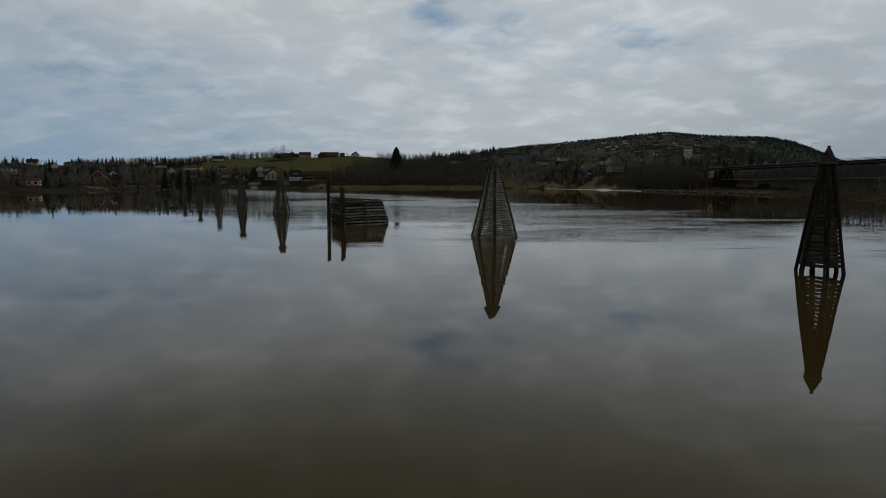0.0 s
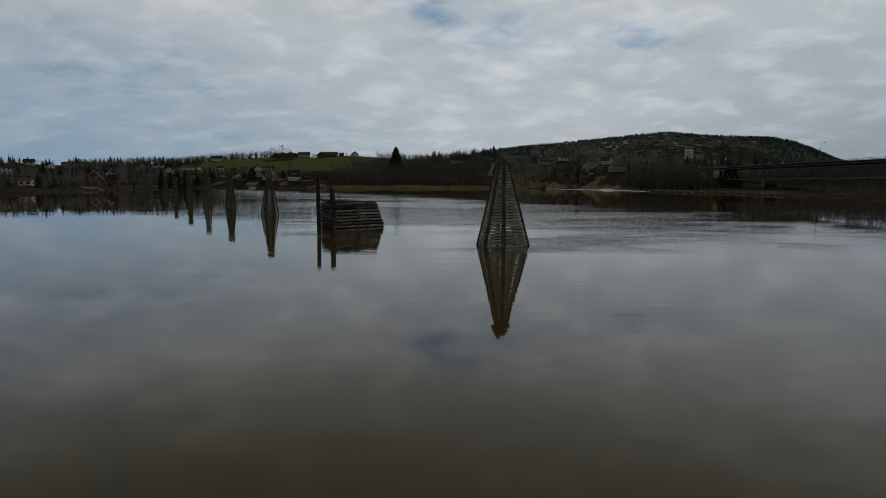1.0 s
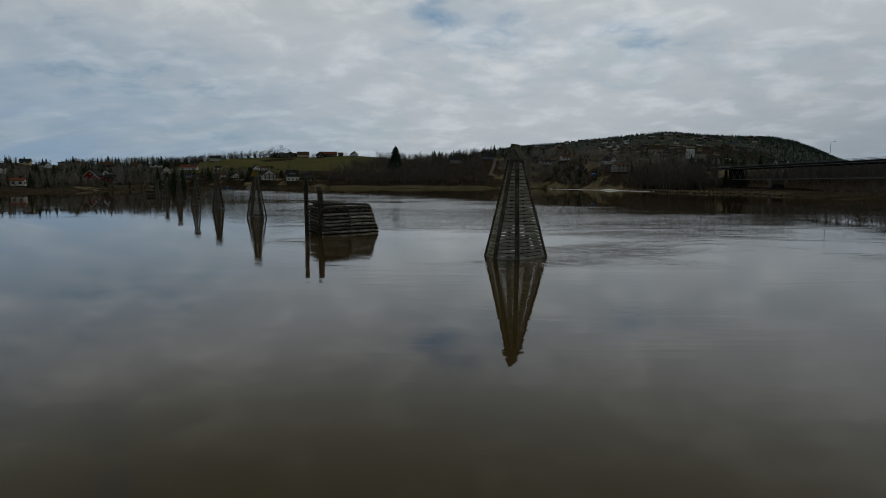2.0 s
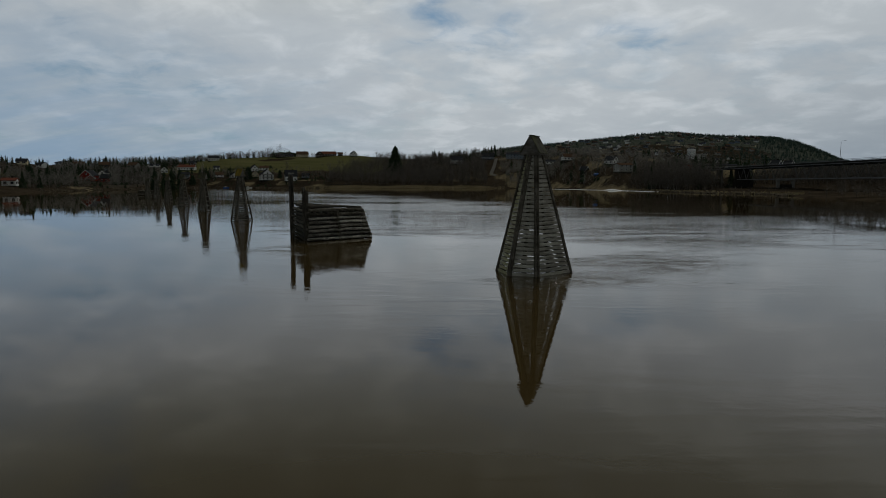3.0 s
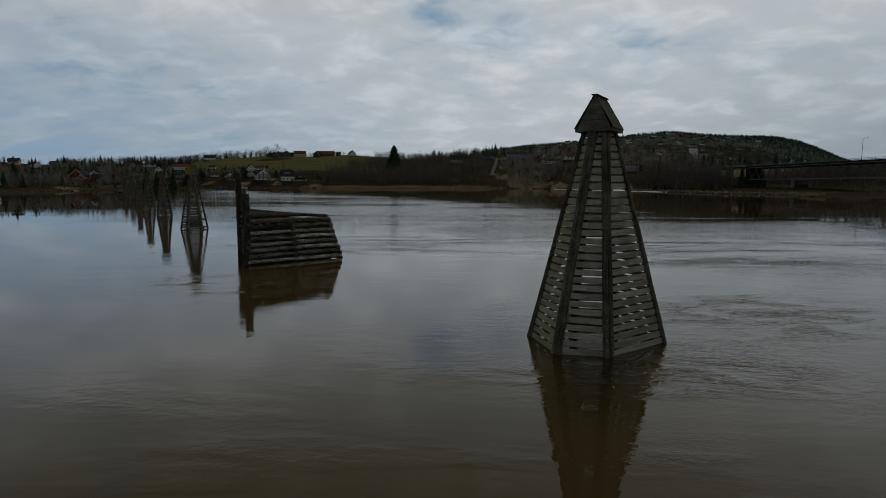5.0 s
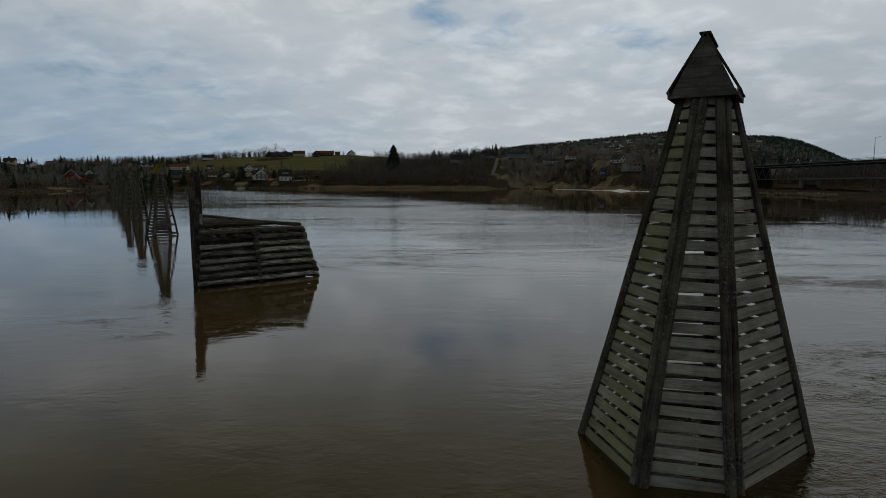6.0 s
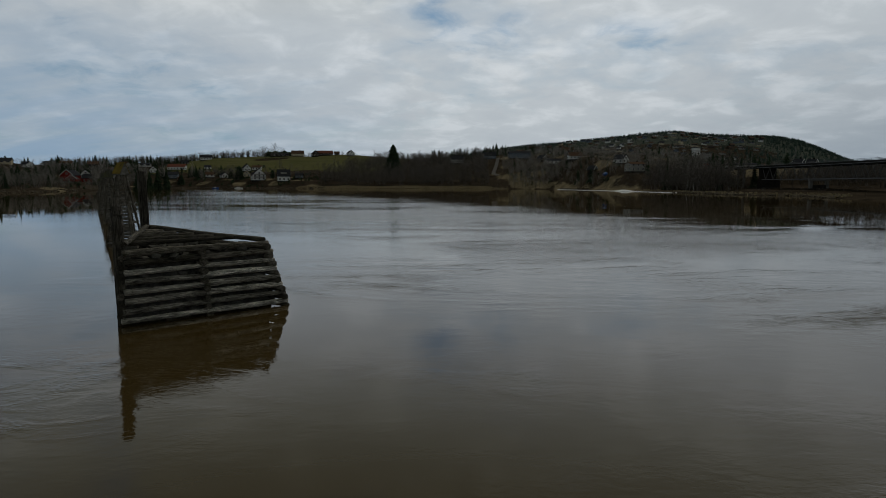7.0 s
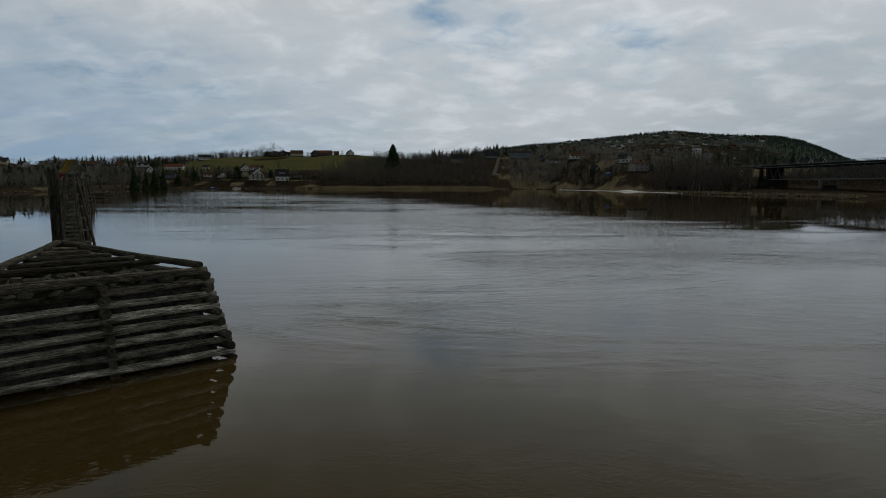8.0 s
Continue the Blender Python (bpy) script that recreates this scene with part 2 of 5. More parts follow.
def wood_paint(dark, pale, lichen=(0.20, 0.20, 0.15), spots=0.0, moss=None, along=0, sharp=0.0, worn=0.55):
    """Grey weathered timber, grain along one own axis."""
    def paint(n):
        p = own(n)
        r = chance(n)
        q = n.add("ShaderNodeVectorMath", operation="ADD")
        n.put(q.inputs[0], p)
        n.put(q.inputs[1], n.join(n.math("MULTIPLY", r, 17.0), n.math("MULTIPLY", r, 31.0), n.math("MULTIPLY", r, 7.0)))
        size, hair = [24.0] * 3, [95.0] * 3
        size[along], hair[along] = 1.1, 2.6
        grain = n.noise(n.scaled(q.outputs[0], tuple(size)), 1.0, 4, 0.6, 0.6)
        crack = n.noise(n.scaled(q.outputs[0], tuple(hair)), 1.0, 3, 0.6, 0.3)
        patch = n.noise(q.outputs[0], 2.3, 5, 0.6)
        tone = n.math("ADD", n.math("MULTIPLY", grain, 0.55), n.math("MULTIPLY", patch, 0.45))
        colour = n.mix(n.ramp(tone, (0.38 + sharp, 0.0), (0.60 - sharp * 0.4, 1.0)), dark, pale)
        colour = n.mix(n.ramp(crack, (0.30, 0.55), (0.385, 0.0)), colour, (0.008, 0.007, 0.006))
        colour = n.mix(n.math("MULTIPLY", r, 0.5), colour, n.mix(0.6, colour, (0.03, 0.027, 0.022)))
        stain = n.ramp(n.noise(n.scaled(q.outputs[0], (1.5, 1.5, 1.5)), 1.0, 7, 0.68, 0.6), (0.40, 1.0), (0.56, 0.0))
        colour = n.mix(n.math("MULTIPLY", stain, worn), colour, n.mix(1.0, colour, (0.36, 0.32, 0.26), "MULTIPLY"))
        if moss:
            growth = n.ramp(n.noise(spot(n), 1.3, 6, 0.65), (0.40, 0.0), (0.62, 1.0))
            colour = n.mix(n.math("MULTIPLY", growth, 0.8), colour, moss)
        if spots:
            flecks = n.ramp(n.noise(q.outputs[0], 21.0, 7, 0.72, 0.4), (0.56 - spots * 0.08, 0.0), (0.68 - spots * 0.08, 1.0))
            zone = n.ramp(n.noise(q.outputs[0], 1.1, 3, 0.5), (0.40, 0.0), (0.60, 1.0))
            colour = n.mix(n.math("MULTIPLY", flecks, zone), colour, lichen)
        height = n.math("ADD", n.math("MULTIPLY", grain, 0.8), n.math("ADD", n.math("MULTIPLY", crack, 0.4), n.math("MULTIPLY", n.noise(q.outputs[0], 30.0, 4, 0.6), 0.5)))
        return colour, 0.9, n.bump(height, 0.9, 0.02)
    return paint


def log_paint(a, b, c, moss=0.0):
    """Old debarked logs: one tone a log, fine fibres and dark drying cracks along it."""
    def paint(n):
        r = chance(n)
        q = n.add("ShaderNodeVectorMath", operation="ADD")
        n.put(q.inputs[0], own(n))
        n.put(q.inputs[1], n.join(n.math("MULTIPLY", r, 13.0), n.math("MULTIPLY", r, 29.0), n.math("MULTIPLY", r, 11.0)))
        p = q.outputs[0]
        colour = n.ramp(r, (0.0, a), (0.45, b), (1.0, c))
        fibre = n.noise(n.scaled(p, (55, 55, 2.4)), 1.0, 5, 0.65, 0.5)
        patch = n.noise(n.scaled(p, (5, 5, 1.6)), 1.0, 6, 0.65, 0.3)
        tone = n.math("ADD", n.math("MULTIPLY", fibre, 0.6), n.math("MULTIPLY", patch, 0.4))
        shade = n.ramp(tone, (0.38, 0.11), (0.495, 0.80), (0.605, 1.95))
        colour = n.mix(1.0, colour, shade, "MULTIPLY")
        crack = n.noise(n.scaled(p, (26, 26, 0.9)), 1.0, 4, 0.6, 1.0)
        split = n.ramp(n.math("ABSOLUTE", n.math("SUBTRACT", crack, 0.5)), (0.0, 1.0), (0.034, 0.0))
        colour = n.mix(n.math("MULTIPLY", split, 0.85), colour, (0.007, 0.006, 0.005))
        if moss:
            growth = n.ramp(n.noise(p, 3.5, 6, 0.7), (0.50, 0.0), (0.66, 1.0))
            colour = n.mix(n.math("MULTIPLY", growth, moss), colour, (0.055, 0.056, 0.026))
        height = n.math("SUBTRACT", n.math("ADD", n.math("MULTIPLY", fibre, 0.7), n.math("MULTIPLY", patch, 0.5)), n.math("MULTIPLY", split, 0.5))
        return colour, 0.92, n.bump(height, 1.0, 0.03)
    return paint


def plain_paint(a, b, scale, rough=0.85, relief=0.3, depth=0.02, vary=0.0):
    def paint(n):
        p = spot(n)
        tone = n.math("ADD", n.math("MULTIPLY", n.noise(p, scale, 5, 0.6), 0.6), n.math("MULTIPLY", n.noise(p, scale * 9, 4, 0.6), 0.4))
        colour = n.mix(n.ramp(tone, (0.35, 0.0), (0.65, 1.0)), a, b)
        if vary:
            colour = n.mix(n.math("MULTIPLY", chance(n), vary), colour, n.mix(1.0, colour, (0.45, 0.45, 0.45), "MULTIPLY"))
        return colour, rough, n.bump(tone, relief, depth), {"Specular IOR Level": 0.0 if rough > 0.8 else 0.2}
    return paint


def island_paint(a, b, c, rough=0.9):
    """Each loose island of a joined mesh takes its own shade."""
    def paint(n):
        r = n.add("ShaderNodeNewGeometry").outputs["Random Per Island"]
        colour = n.ramp(r, (0.0, a), (0.5, b), (1.0, c))
        return colour, rough, None, {"Specular IOR Level": 0.0}
    return paint


WATER = material("river_water", water_paint)
BOARD = material("weathered_board", wood_paint((0.27, 0.26, 0.225), (0.54, 0.52, 0.46), worn=0.45))
BOARD_GREEN = material("algae_board", wood_paint((0.24, 0.23, 0.17), (0.57, 0.55, 0.43), moss=(0.31, 0.30, 0.165), worn=0.4))
BOARD_MID = material("grey_board", wood_paint((0.07, 0.064, 0.054), (0.26, 0.245, 0.215)))
BOARD_DARK = material("dark_board", wood_paint((0.024, 0.021, 0.017), (0.12, 0.11, 0.092)))
BOARD_ROUGH = material("mossy_rough_board", wood_paint((0.022, 0.020, 0.016), (0.13, 0.121, 0.10), (0.30, 0.29, 0.23), 0.7))
POLE = material("barked_pole", wood_paint((0.042, 0.037, 0.030), (0.185, 0.168, 0.140), (0.27, 0.255, 0.21), 0.3, along=2))
POLE_DARK = material("dark_pole", wood_paint((0.018, 0.016, 0.013), (0.07, 0.064, 0.053), along=2))
ROOF_BOARD = material("roof_board", wood_paint((0.04, 0.039, 0.03), (0.12, 0.116, 0.095), moss=(0.10, 0.10, 0.05), along=1))
GABLE_BOARD = material("gable_board", wood_paint((0.12, 0.113, 0.10), (0.24, 0.23, 0.208)))
YELLOW_LICHEN = material("yellow_lichen_board", wood_paint((0.10, 0.085, 0.03), (0.22, 0.17, 0.045), moss=(0.30, 0.20, 0.025), along=1))
LOG = material("crib_log", log_paint((0.05, 0.044, 0.035), (0.10, 0.09, 0.072), (0.20, 0.18, 0.149), 0.45))
LOG_PALE = material("split_log", log_paint((0.22, 0.205, 0.175), (0.42, 0.39, 0.335), (0.70, 0.66, 0.585)))
POST_WOOD = material("post_timber", log_paint((0.055, 0.05, 0.041), (0.085, 0.077, 0.063), (0.13, 0.118, 0.098)))
STONE = material("fill_stone", plain_paint((0.016, 0.0155, 0.013), (0.15, 0.145, 0.128), 2.5, 0.9, 0.5, 0.02, 0.85))
STRAW = material("dry_grass", plain_paint((0.26, 0.21, 0.125), (0.42, 0.345, 0.215), 0.09))


def ground_paint(n):
    p = spot(n)
    cover = n.add("ShaderNodeAttribute")
    cover.attribute_name = "cover"
    field, straw, forest = n.split(cover.outputs["Vector"])
    rag = n.math("ADD", n.math("MULTIPLY", n.noise(p, 0.06, 5, 0.6), 0.6), n.math("MULTIPLY", n.noise(p, 0.45, 4, 0.6), 0.4))
    edge = n.math("SUBTRACT", rag, 0.5)
    soil = n.mix(n.ramp(rag, (0.38, 0.0), (0.62, 1.0)), (0.019, 0.0155, 0.0115), (0.06, 0.047, 0.033))
    dry = n.mix(n.ramp(n.noise(p, 0.2, 6, 0.6), (0.35, 0.0), (0.65, 1.0)), (0.095, 0.078, 0.048), (0.20, 0.165, 0.105))
    # dry cover turns paler and greyer from y 930 to 1080
    far_dry = n.mix(n.ramp(n.noise(p, 0.03, 6, 0.65), (0.35, 0.0), (0.65, 1.0)), (0.12, 0.116, 0.094), (0.26, 0.25, 0.21))
    dry = n.mix(n.math("DIVIDE", n.math("SUBTRACT", n.split(p)[1], 930.0), 150.0, clamp=True), dry, far_dry)
    green = n.mix(n.ramp(n.noise(n.scaled(p, (0.01, 0.04, 1)), 1.0, 5, 0.6), (0.35, 0.0), (0.65, 1.0)), (0.068, 0.072, 0.030), (0.11, 0.106, 0.048))
    colour = n.mix(n.ramp(n.math("ADD", straw, n.math("MULTIPLY", edge, 1.5)), (0.40, 0.0), (0.60, 1.0)), soil, dry)
    colour = n.mix(n.ramp(n.math("ADD", field, n.math("MULTIPLY", edge, 0.7)), (0.42, 0.0), (0.56, 1.0)), colour, green)
    # forest ground of the hill, its colour lightened to imitate haze
    hazy_floor = n.mix(n.ramp(n.noise(p, 0.05, 6, 0.7), (0.38, 0.0), (0.62, 1.0)), (0.040, 0.050, 0.042), (0.085, 0.092, 0.075))
    colour = n.mix(n.ramp(n.math("ADD", forest, n.math("MULTIPLY", n.math("SUBTRACT", n.noise(p, 0.008, 4, 0.6), 0.5), 1.2)), (0.42, 0.0), (0.58, 1.0)), colour, hazy_floor)
    return colour, 0.95, n.bump(rag, 0.6, 0.5), {"Specular IOR Level": 0.0}


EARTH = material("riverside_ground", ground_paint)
GRAVEL = material("road_gravel", plain_paint((0.17, 0.16, 0.15), (0.26, 0.25, 0.235), 0.2))
ROCK = material("bank_rock", plain_paint((0.045, 0.038, 0.029), (0.13, 0.11, 0.083), 0.8, 0.9, 0.5, 0.1))
ICE = material("river_ice", plain_paint((0.55, 0.56, 0.57), (0.75, 0.76, 0.77), 0.4, 0.6))
CONCRETE = material("concrete", plain_paint((0.12, 0.115, 0.105), (0.21, 0.20, 0.185), 0.5))
OLD_STONE = material("masonry", plain_paint((0.016, 0.015, 0.013), (0.045, 0.042, 0.037), 1.2, 0.9, 0.5, 0.05))
STEEL = material("bridge_steel", plain_paint((0.018, 0.018, 0.0175), (0.045, 0.044, 0.042), 0.7, 0.85))
STEEL_GREY = material("grey_steel", plain_paint((0.09, 0.09, 0.087), (0.16, 0.158, 0.15), 0.9, 0.85))
GALVANISED = material("galvanised_rail", plain_paint((0.10, 0.10, 0.103), (0.16, 0.16, 0.165), 0.8, 0.5))
ASPHALT = material("asphalt", plain_paint((0.04, 0.04, 0.04), (0.06, 0.06, 0.06), 1.0))
TWIG = material("bare_twig", island_paint((0.075, 0.066, 0.058), (0.125, 0.111, 0.098), (0.23, 0.208, 0.186)))
TRUNK = material("tree_bark", island_paint((0.04, 0.035, 0.03), (0.07, 0.062, 0.054), (0.19, 0.172, 0.155)))
# pale birch twigs, lightened further as painted haze for the far hill
PALE_HAZY_TWIG = material("pale_hazy_twig", island_paint((0.17, 0.155, 0.138), (0.26, 0.24, 0.215), (0.38, 0.355, 0.325)))
BIRCH = material("birch_bark", plain_paint((0.25, 0.24, 0.22), (0.55, 0.54, 0.51), 1.5))
NEEDLE = material("conifer_needle", island_paint((0.018, 0.028, 0.017), (0.030, 0.045, 0.026), (0.048, 0.066, 0.036)))
# needles of the far hill, distance haze painted in: bluer and lighter
HAZY_NEEDLE = material("hazy_conifer_needle", island_paint((0.030, 0.050, 0.044), (0.050, 0.077, 0.064), (0.082, 0.113, 0.092)))
WHITE_WALL = material("white_cladding", plain_paint((0.52, 0.52, 0.50), (0.70, 0.70, 0.68), 0.8))
CREAM_WALL = material("cream_cladding", plain_paint((0.42, 0.36, 0.24), (0.52, 0.45, 0.31), 0.8))
RED_WALL = material("red_cladding", plain_paint((0.16, 0.022, 0.018), (0.23, 0.035, 0.028), 0.8))
DARK_WALL = material("brown_cladding", plain_paint((0.035, 0.028, 0.022), (0.07, 0.056, 0.045), 0.8))
BLUE_WALL = material("grey_blue_cladding", plain_paint((0.10, 0.125, 0.15), (0.15, 0.18, 0.21), 0.8))
GREY_WALL = material("grey_plaster", plain_paint((0.21, 0.205, 0.185), (0.30, 0.29, 0.265), 0.8))
DARK_ROOF = material("dark_roof_tile", plain_paint((0.025, 0.026, 0.03), (0.05, 0.052, 0.058), 1.5))
RED_ROOF = material("red_roof_tile", plain_paint((0.12, 0.048, 0.034), (0.18, 0.072, 0.050), 1.5))
BROWN_ROOF = material("brown_roof_tile", plain_paint((0.07, 0.045, 0.03), (0.11, 0.07, 0.05), 1.5))
PANE = material("window_glass", lambda n: ((0.02, 0.023, 0.028), 0.08, None, {"Specular IOR Level": 0.5}))
TARP = material("blue_tarpaulin", plain_paint((0.03, 0.10, 0.32), (0.05, 0.15, 0.42), 1.0, 0.5))
# ---- lie of the land ----
def smooth(a, b, v):
    u = np.clip((v - a) / (b - a), 0, 1)
    return u * u * (3 - 2 * u)


def inland(x, y):
    """Metres from the waterline, positive on land."""
    left = np.interp(y, [-160, 0, 200, 276, 300, 365, 420, 480, 573, 640], [-340, -290, -235, -208, -202, -222, -228, -240, -264, -275])
    right = np.interp(y, [-160, 0, 100, 130, 168, 235, 262, 277, 307, 337, 367, 407, 442, 500, 560, 640],
                      [78, 78, 86, 95, 114, 127, 138, 141, 128, 126, 125, 122, 117, 104, 84, 50])
    far = np.interp(x, [-280, -200, -137, -77, 9, 50, 70, 90, 107, 130], [632, 612, 588, 598, 606, 600, 580, 548, 500, 400])
    wob = 1.6 * np.sin(x * 0.11 + 1.3 * np.sin(y * 0.07)) + 0.9 * np.sin(y * 0.23 + x * 0.05)
    return np.maximum(np.maximum(left - x, x - right), np.maximum(y - far, -150 - y)) + wob


def ground(x, y):
    """Height of the ground, the river at 0."""
    x, y = np.asarray(x, float), np.asarray(y, float)
    s = inland(x, y)
    west = np.interp(s, [0, 4, 12, 24, 45, 100, 200, 310, 360, 520], [0, 1.3, 3.6, 8.4, 10.4, 17.5, 31, 45, 47, 42])
    mid = np.interp(s, [0, 5, 11, 60, 170, 400, 600], [0, 1.3, 2.5, 9, 27, 44, 50])
    road = np.interp(s, [0, 6, 12, 40, 170, 350, 600], [0, 1.0, 3, 12, 33, 46, 55])
    east = np.interp(s, [0, 4, 12, 30, 80, 200, 500], [0, 0.8, 2.2, 6.5, 16, 30, 48])
    low = np.interp(s, [0, 6, 50, 90, 200, 500], [0, 0.6, 2.2, 7.5, 13, 16])
    shelf = np.interp(s, [0, 4, 12, 24, 45, 60, 100, 140, 200, 310, 360, 520], [0, 1.0, 1.8, 3.0, 4.8, 7, 11, 13, 24, 42, 46, 42])
    near_left = 1 - smooth(560, 650, y)
    west = west * (1 - near_left) + shelf * near_left
    a = smooth(-130, -60, x)
    z = west * (1 - a) + mid * a
    b = smooth(10, 50, x)
    z = z * (1 - b) + road * b
    c = smooth(75, 105, x)
    z = z * (1 - c) + east * c
    d = c * (1 - smooth(385, 425, y))
    z = z * (1 - d) + low * d
    z = z * (1 - 0.48 * smooth(160, 300, x) * (1 - smooth(1000, 1500, y)))
    e = 1 - smooth(-420, -300, x)
    z = z * (1 - e) + np.interp(s, [0, 5, 30, 120, 300, 600], [0, 1.2, 3.0, 11, 33, 47]) * e
    g = 1 - smooth(-680, -520, x)
    z = z * (1 - g) + np.interp(s, [0, 30, 120, 300, 600], [0, 3, 9, 17, 25]) * g
    # the long hill behind
    crest = np.interp(x * 1.03 * 2320 / np.clip(y, 1300, 2320), [-2500, -1200, -396, -9, 207, 358, 465, 573, 681, 789, 896, 1026, 1120, 1200, 1300, 1400, 1480, 1560, 1650, 2700],
                      [62, 66, 66, 88, 128, 146, 153, 164, 175, 188, 194, 184, 180, 177, 176, 160, 132, 98, 70, 58])
    h = smooth(1350, 2320, y)
    z = z * (1 - h) + crest * h
    z = z + (2.0 * np.sin(x * 0.021 + 0.7) * np.sin(y * 0.017) + 0.8 * np.sin(x * 0.06 + y * 0.045)) * smooth(40, 160, s)
    return np.where(s > 0, z, np.maximum(s * 0.25, -4.0))


# ---- building helpers ----
def mesh_of(name, bm, mat):
    data = bpy.data.meshes.new(name)
    bm.to_mesh(data)
    bm.free()
    data.materials.append(mat)
    return data


def part(name, bm, mat, parent, label=""):
    ob = new(name, mesh_of(name, bm, mat))
    ob.parent = parent
    return tagged(ob, label)


def piece(name, data, parent, m):
    """One more object on a shared mesh."""
    ob = new(name, data)
    ob.parent = parent
    ob.matrix_basis = m
    return ob


def thing(name, x, y, z, turn, label, category, group="", kind=""):
    ob = new(name)
    ob.empty_display_size = 0.3
    ob.matrix_basis = pose(x, y, z, 0, 0, turn)
    return tagged(ob, label, category, group, kind)


def box(bm, size, at=(0, 0, 0), turn=(0, 0, 0), bevel=0.0):
    made = bmesh.ops.create_cube(bm, size=1.0, matrix=pose(*at, *turn) @ Matrix.Diagonal((*size, 1)))
    if bevel:
        edges = list({e for v in made["verts"] for e in v.link_edges})
        bmesh.ops.bevel(bm, geom=edges, offset=bevel, segments=1, affect="EDGES")


def fresh_box(size, at=(0, 0, 0), turn=(0, 0, 0), bevel=0.0):
    bm = bmesh.new()
    box(bm, size, at, turn, bevel)
    return bm


def rod(bm, a, b, ra, rb, sides=10, rings=1, rough=0.0, seed=0, caps=True):
    """A round timber from a to b, a little crooked when rough is given."""
    a, b = Vector(a), Vector(b)
    m = Matrix.Translation(a) @ (b - a).to_track_quat("Z", "Y").to_matrix().to_4x4()
    length = (b - a).length
    loops = []
    for k in range(rings + 1):
        u = k / rings
        r = ra + (rb - ra) * u
        off = noise.noise_vector(Vector((seed * 3.1, u * length * 0.4, 1.7))) * rough * 1.2
        loop = []
        for s in range(sides):
            an = 2 * math.pi * s / sides
            v = Vector((math.cos(an), math.sin(an), 0))
            rr = r * (1 + rough * 4 * noise.noise(Vector((v.x * 1.3 + seed, v.y * 1.3, u * length * 1.6))))
            loop.append(bm.verts.new(m @ Vector((v.x * rr + off.x, v.y * rr + off.y, u * length))))
        loops.append(loop)
    for low, high in zip(loops, loops[1:]):
        for s in range(sides):
            face = bm.faces.new((low[s], low[(s + 1) % sides], high[(s + 1) % sides], high[s]))
            face.smooth = True
    if caps:
        bm.faces.new(loops[0][::-1])
        bm.faces.new(loops[-1])


def timber(name, length, ra, rb, mat, sides=10, rings=6, rough=0.02, seed=0):
    """A mesh of one round timber lying along its own z."""
    bm = bmesh.new()
    rod(bm, (0, 0, 0), (0, 0, length), ra, rb, sides, rings, rough, seed)
    return mesh_of(name, bm, mat)


def along(a, b):
    """The pose that carries a timber's own z from a to b."""
    a, b = Vector(a), Vector(b)
    return Matrix.Translation(a) @ (b - a).to_track_quat("Z", "Y").to_matrix().to_4x4()


def joined(name, verts, faces, mat, parent=None):
    data = bpy.data.meshes.new(name)
    data.from_pydata(verts, [], faces)
    data.materials.append(mat)
    ob = new(name, data)
    ob.parent = parent
    return ob


